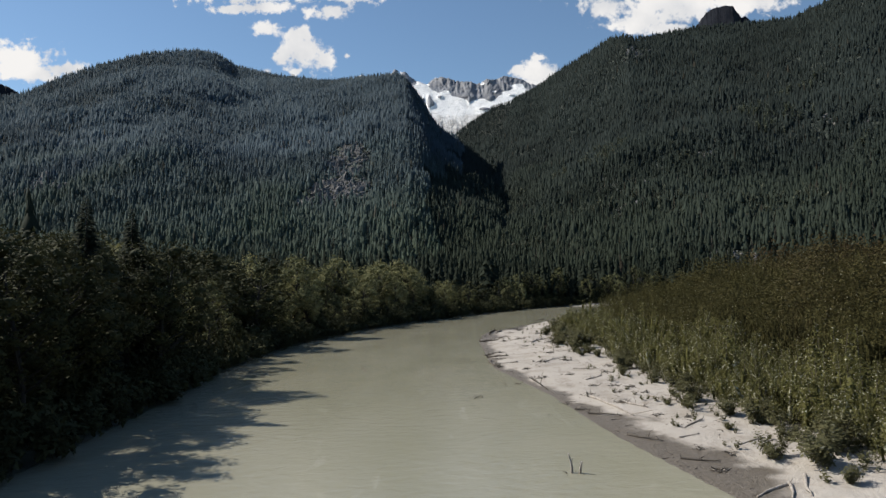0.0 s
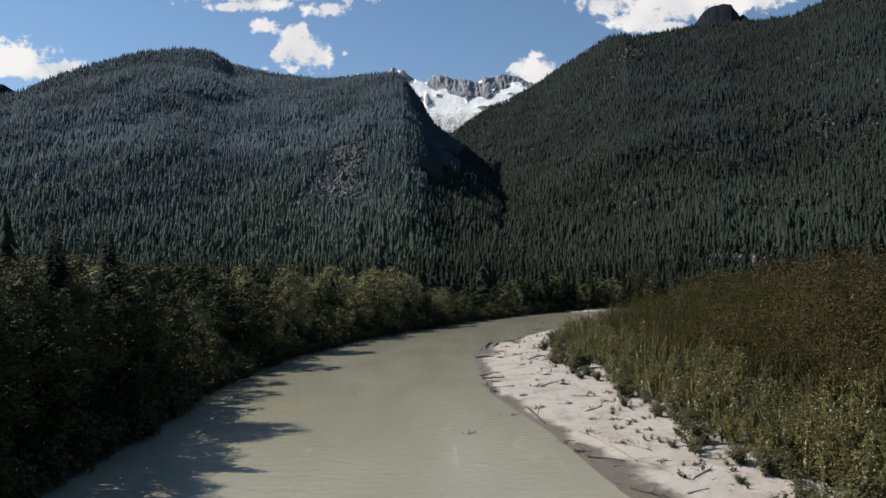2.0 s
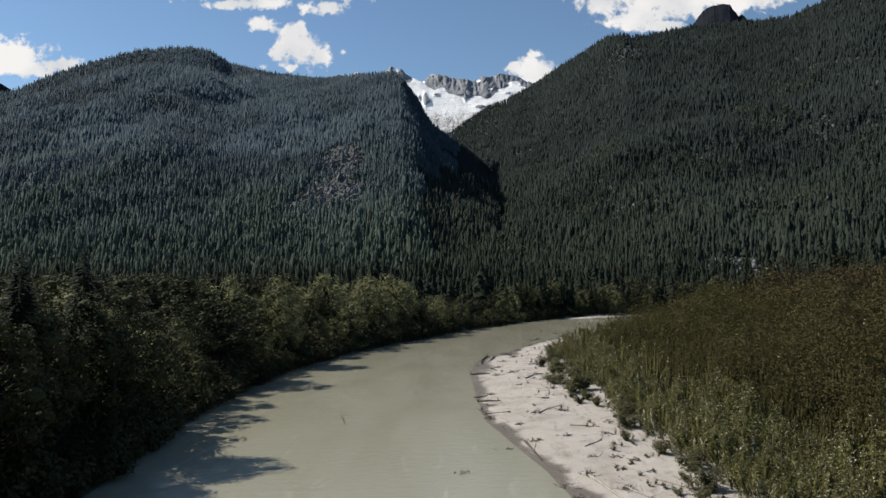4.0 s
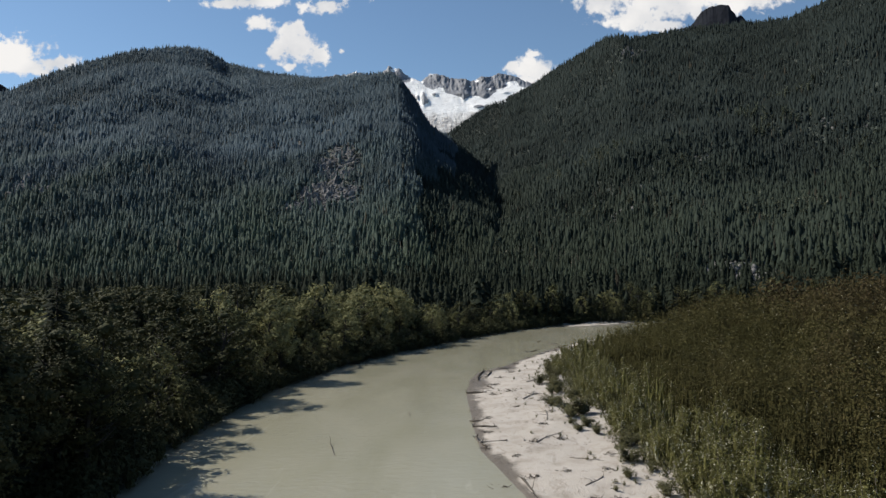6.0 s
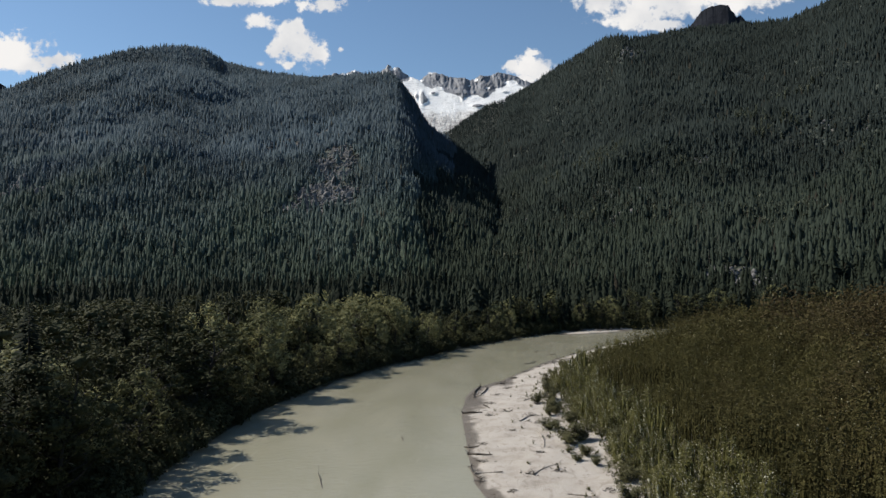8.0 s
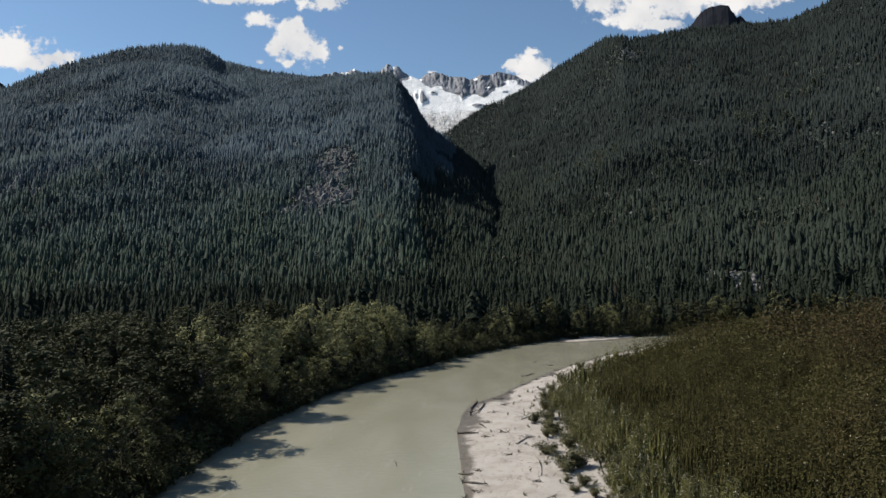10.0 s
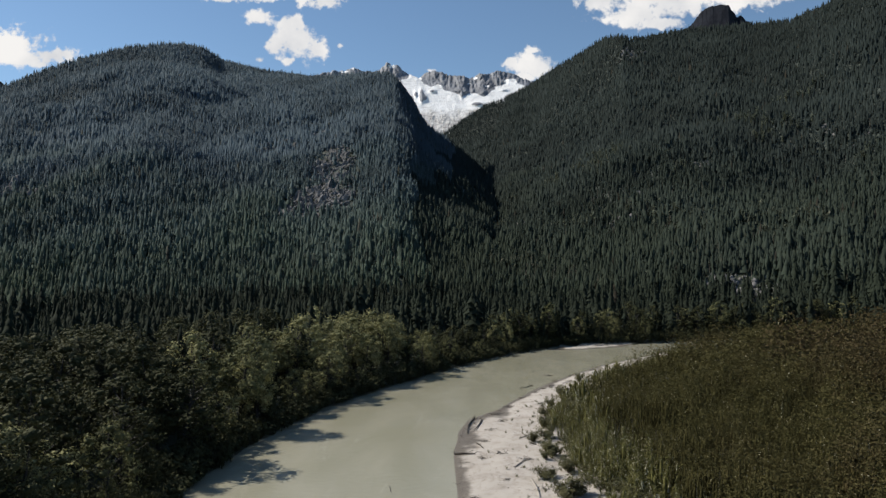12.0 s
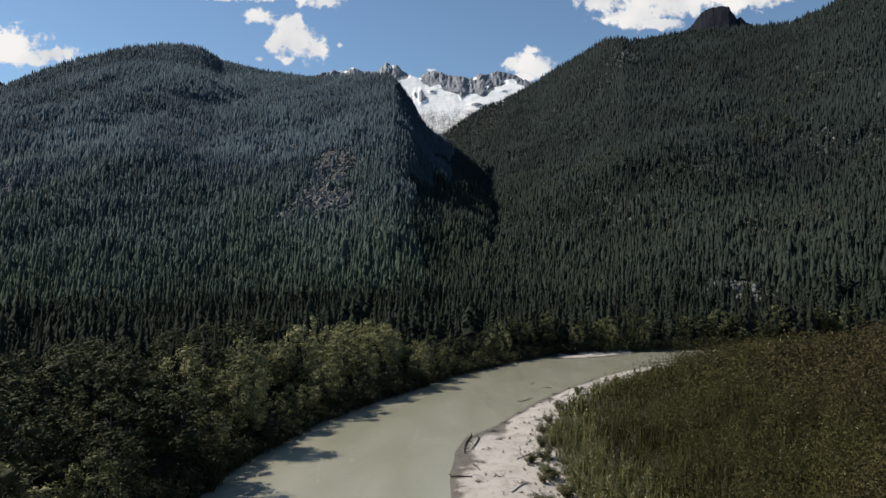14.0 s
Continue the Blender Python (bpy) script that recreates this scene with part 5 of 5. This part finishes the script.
def brush_pile(rng, x, y, size, label):
    """A tangle of dead branches and roots."""
    z = max(float(height(x, y)[0]), -0.15)
    root = new("driftwood_tangle")
    root.location = (x, y, z)
    tagged(root, label, "driftwood", "driftwood tangles")
    for k in range(int(12 + size * 6)):
        w, pitch = rng.uniform(0, 6.28), rng.uniform(-0.05, 0.45)
        way = np.array((math.cos(w) * math.cos(pitch), math.sin(w) * math.cos(pitch), math.sin(pitch)))
        foot = np.array((*rng.normal(0, size * 0.3, 2), 0.04))
        long = size * rng.uniform(0.25, 0.7)
        r = rng.uniform(0.025, 0.075)
        pts = [foot, foot + way * long * 0.5 + rng.normal(0, 0.1, 3) * size, foot + way * long + rng.normal(0, 0.08, 3) * size]
        part("stick", np_mesh("stick", *tube(pts, [r, r * 0.7, r * 0.2], 5), DRIFT if rng.random() < 0.2 else WETWOOD), root)


def bar_things():
    rng = np.random.default_rng(33)
    pale, dark = "bleached grey driftwood log lying on pale sand", "dark wet driftwood log at the water's edge"
    for a, b, r, roots, br in (((13.4, 66.5), (15.8, 54.5), 0.24, 6, 2), ((16.3, 61.5), (18.2, 57.5), 0.20, 9, 4), ((17.3, 43.9), (19.5, 45.0), 0.14, 0, 1), ((19.9, 28.8), (17.0, 27.0), 0.17, 0, 0),
                               ((22.0, 30.2), (20.4, 26.3), 0.20, 0, 1), ((20.2, 29.0), (19.0, 26.2), 0.17, 3, 0), ((16.8, 129.6), (16.2, 115.9), 0.20, 0, 3), ((3.9, 104.6), (8.0, 103.6), 0.26, 7, 1),
                               ((18.2, 81.6), (15.3, 78.6), 0.18, 5, 5), ((12.5, 101.6), (17.0, 106.0), 0.20, 4, 6), ((14.6, 138.0), (18.4, 143.6), 0.20, 5, 5), ((38.2, 233.4), (35.0, 229.0), 0.25, 7, 4),
                               ((31.4, 204.8), (28.4, 200.6), 0.25, 6, 4), ((44.5, 240.5), (41.0, 236.0), 0.2, 3, 3), ((21.5, 165.0), (18.0, 160.5), 0.2, 3, 4), ((16.0, 92.5), (19.8, 90.0), 0.16, 2, 3),
                               ((20.0, 64.0), (22.5, 60.0), 0.15, 0, 2), ((21.4, 49.5), (19.0, 47.6), 0.13, 3, 3), ((24.0, 41.5), (21.2, 40.0), 0.13, 0, 2), ((82.5, 352.0), (77.0, 350.0), 0.35, 6, 5), ((74.0, 351.5), (69.0, 348.5), 0.3, 3, 4)):
        drift_log(rng, a, b, r * 0.75, DRIFT, pale, roots, br)
    for a, b, lift in (((5.45, 34.4), (5.2, 34.6), 1.7), ((6.0, 34.3), (6.2, 34.1), 1.2)):
        drift_log(rng, a, b, 0.12, DRIFT, "grey snag standing upright in the shallow water", 0, 1, lift)
    for a, b, r, roots, br, lift in (((3.2, 116.4), (7.0, 113.0), 0.26, 8, 3, 0.2), ((2.6, 121.5), (5.0, 119.0), 0.2, 6, 4, 0.3), ((3.2, 108.5), (4.6, 101.0), 0.22, 6, 2, 0.1), ((8.8, 185.2), (6.6, 169.0), 0.28, 7, 4, 0.1),
                                     ((10.8, 183.4), (8.4, 172.0), 0.25, 6, 3, 0.1), ((3.2, 151.2), (7.5, 149.4), 0.26, 5, 6, 0.1), ((8.3, 159.5), (9.4, 154.0), 0.2, 0, 3, 0.2), ((27.0, 232.4), (31.0, 236.4), 0.28, 7, 4, 0.5),
                                     ((38.4, 259.5), (41.5, 257.5), 0.3, 5, 3, 0.3), ((35.0, 267.5), (36.5, 268.5), 0.25, 3, 2, 0.6), ((8.2, 83.0), (9.2, 74.8), 0.20, 8, 2, 0.0), ((11.6, 57.6), (14.6, 55.0), 0.18, 6, 4, 0.1),
                                     ((-18.6, 97.4), (-21.0, 106.5), 0.13, 0, 2, 0.4), ((-8.6, 126.0), (-9.2, 130.0), 0.14, 0, 1, 0.4), ((15.2, 37.5), (18.0, 36.0), 0.15, 4, 4, 0.1), ((13.0, 46.6), (15.5, 43.2), 0.14, 3, 5, 0.1)):
        drift_log(rng, a, b, r * (0.6 if a[1] < 75 else 0.8), WETWOOD, dark, roots, br, lift)
    for x, y, s in ((-0.6, 70.7, 1.5), (5.1, 81.6, 1.9), (5.5, 34.2, 1.0), (9.5, 83.5, 1.4), (-23.6, 74.4, 0.7), (-22.0, 74.2, 0.7), (13.4, 149.0, 2.2), (9.1, 146.0, 1.7), (16.5, 102.8, 1.7), (11.8, 102.0, 1.8),
                    (13.4, 66.8, 1.5), (16.4, 61.2, 1.6), (19.5, 200.5, 2.4), (14.8, 190.5, 2.3), (20.5, 155.0, 1.8), (17.2, 143.0, 2.0), (18.2, 74.0, 1.3), (17.6, 68.5, 1.2), (20.6, 66.5, 1.2), (22.0, 92.5, 1.5), (4.4, 100.5, 1.6),
                    (25.0, 214.0, 2.2), (30.5, 222.0, 2.2), (10.2, 64.5, 1.1), (11.2, 60.0, 1.0), (17.8, 40.0, 0.9), (79.0, 352.5, 3.0), (85.0, 353.5, 2.6), (37.2, 234.0, 2.2), (15.0, 113.0, 1.4), (18.6, 124.5, 1.6), (12.2, 131.0, 1.3), (10.5, 160.5, 1.6), (12.5, 171.0, 1.8), (16.0, 181.0, 2.0), (18.5, 136.0, 1.7),
                    (5.4, 110.5, 1.5), (6.0, 122.0, 1.3), (8.6, 94.5, 1.2), (14.2, 86.0, 1.3), (19.6, 84.5, 1.4), (15.6, 74.5, 1.1), (20.4, 72.0, 1.2), (18.4, 54.0, 1.0), (20.8, 51.5, 1.1), (19.6, 38.0, 1.0), (17.0, 33.5, 1.1), (33.5, 228.5, 2.2), (41.0, 244.0, 2.4), (48.0, 256.0, 2.4)):
        brush_pile(rng, x, y, s, "tangle of dead branches and roots stranded by the flood")
    # low bushes standing free on the sand
    models = []
    for i in range(4):
        wood, leaf = shrub_shape(rng, 1500, 0.085)
        root = new("willow_bush")
        tagged(root, "low grey-green willow bush growing on pale sand", "bush", "bushes on the sand")
        for stem in wood:
            part("stem", np_mesh("stem", *stem, TWIG), root, "thin brown stem")
        part("foliage", np_mesh("foliage", *leaf, SHRUB, tone=np.zeros(len(leaf[0]))), root)
        models.append(root)
    spots = [(22.2, 35.4, 1.7), (24.6, 32.6, 2.2), (27.6, 35.6, 2.6), (26.2, 47.0, 2.2), (22.2, 56.2, 1.6), (24.0, 58.5, 1.9), (23.8, 73.6, 1.6), (21.2, 80.4, 1.3), (20.3, 107.2, 1.2), (22.8, 105.0, 1.4), (22.2, 110.4, 1.6), (26.4, 108.6, 2.0),
             (21.4, 118.6, 3.0), (23.6, 119.8, 2.8), (19.3, 130.0, 2.0), (20.6, 131.0, 1.5), (23.4, 146.6, 3.0), (21.4, 143.4, 1.6), (20.8, 157.6, 2.2), (25.4, 171.5, 2.6), (27.6, 184.4, 2.4), (23.8, 27.8, 1.1), (24.8, 66.0, 2.0), (23.4, 88.0, 2.0),
             (24.6, 96.0, 2.4), (24.4, 134.0, 2.4), (24.2, 160.0, 2.6), (31.0, 196.0, 2.4), (20.8, 58.4, 0.8), (25.0, 51.0, 1.5), (25.6, 39.6, 1.2), (22.6, 45.6, 0.7), (23.0, 63.0, 0.9), (19.6, 112.0, 0.8), (36.8, 214.0, 2.6), (47.6, 240.0, 2.6)]
    for j, (x, y, h) in enumerate(spots):
        m = Matrix.Translation((x, y, float(height(x, y)[0]))) @ Matrix.Rotation(rng.uniform(0, 6.28), 4, "Z")
        ob = models[j] if j < 4 else copy_thing(models[j % 4], m)
        ob.matrix_basis = m
        ob.scale = (h * rng.uniform(1.4, 2.1), h * rng.uniform(1.4, 2.1), h * 1.2)
    # twigs and bark along the flood lines
    n = 8000
    q = np.column_stack((rng.uniform(2, 60, n), rng.uniform(24, 275, n)))
    dr = to_line(q[:, 0], q[:, 1], RIGHT_EDGE)
    wet = inside(q[:, 0], q[:, 1], SHORE)
    ring = np.vstack((SCRUB_EDGE, [(900, 100), (900, -400)]))
    drift = np.clip(fbm(q[:, 0], q[:, 1], 5, 2, 19) * 6 - 0.6, 0, 1)      # wrack lies in patches
    lines = np.exp(-((dr - 1.2) / 0.9) ** 2) + (np.exp(-((dr - 12) / 4.0) ** 2) * 0.9 + 0.15) * drift + 0.015
    q = q[~wet & ~inside(q[:, 0], q[:, 1], ring) & (rng.random(n) < lines)]
    z = height(q[:, 0], q[:, 1])
    tw = []
    for (x, y), zz in zip(q, z):
        w, long = rng.uniform(0, 6.28), 0.2 + 1.1 * rng.random() ** 2.5
        way = np.array((math.cos(w), math.sin(w), rng.uniform(-0.05, 0.2)))
        s = np.array((x, y, zz + 0.04))
        r = rng.uniform(0.014, 0.04)
        tw.append(tube([s, s + way * long * 0.5 + rng.normal(0, 0.06, 3), s + way * long], [r, r * 0.8, r * 0.3], 4))
    tagged(new("flood_twigs", np_mesh("flood_twigs", *join_tubes(tw), WETWOOD)), "scattered twigs and bark along the flood line on the sand", "debris", kind="stuff")
    # grass tufts
    n = 5200
    q = np.column_stack((rng.uniform(10, 70, n), rng.uniform(24, 275, n)))
    ds = to_line(q[:, 0], q[:, 1], SCRUB_EDGE)
    wet = inside(q[:, 0], q[:, 1], SHORE)
    q = q[~wet & (to_line(q[:, 0], q[:, 1], RIGHT_EDGE) > 6) & (rng.random(n) < np.exp(-ds / 4.0))]
    _, tuft = shrub_shape(rng, 45, 0.28)
    v, f, t = scatter(tuft, np.column_stack((q, height(q[:, 0], q[:, 1]))), rng.uniform(0, 6.28, len(q)), np.column_stack((rng.uniform(0.5, 1.2, len(q)), rng.uniform(0.35, 0.9, len(q)))))
    tagged(new("sand_grass", np_mesh("sand_grass", v, f, SHRUB, tone=t)), "sparse green tufts at the edge of the sand", "grass", kind="stuff")


forest()
bank_firs()
broadleaf_wood()
thicket()
dead_trees()
outcrops()
bar_things()
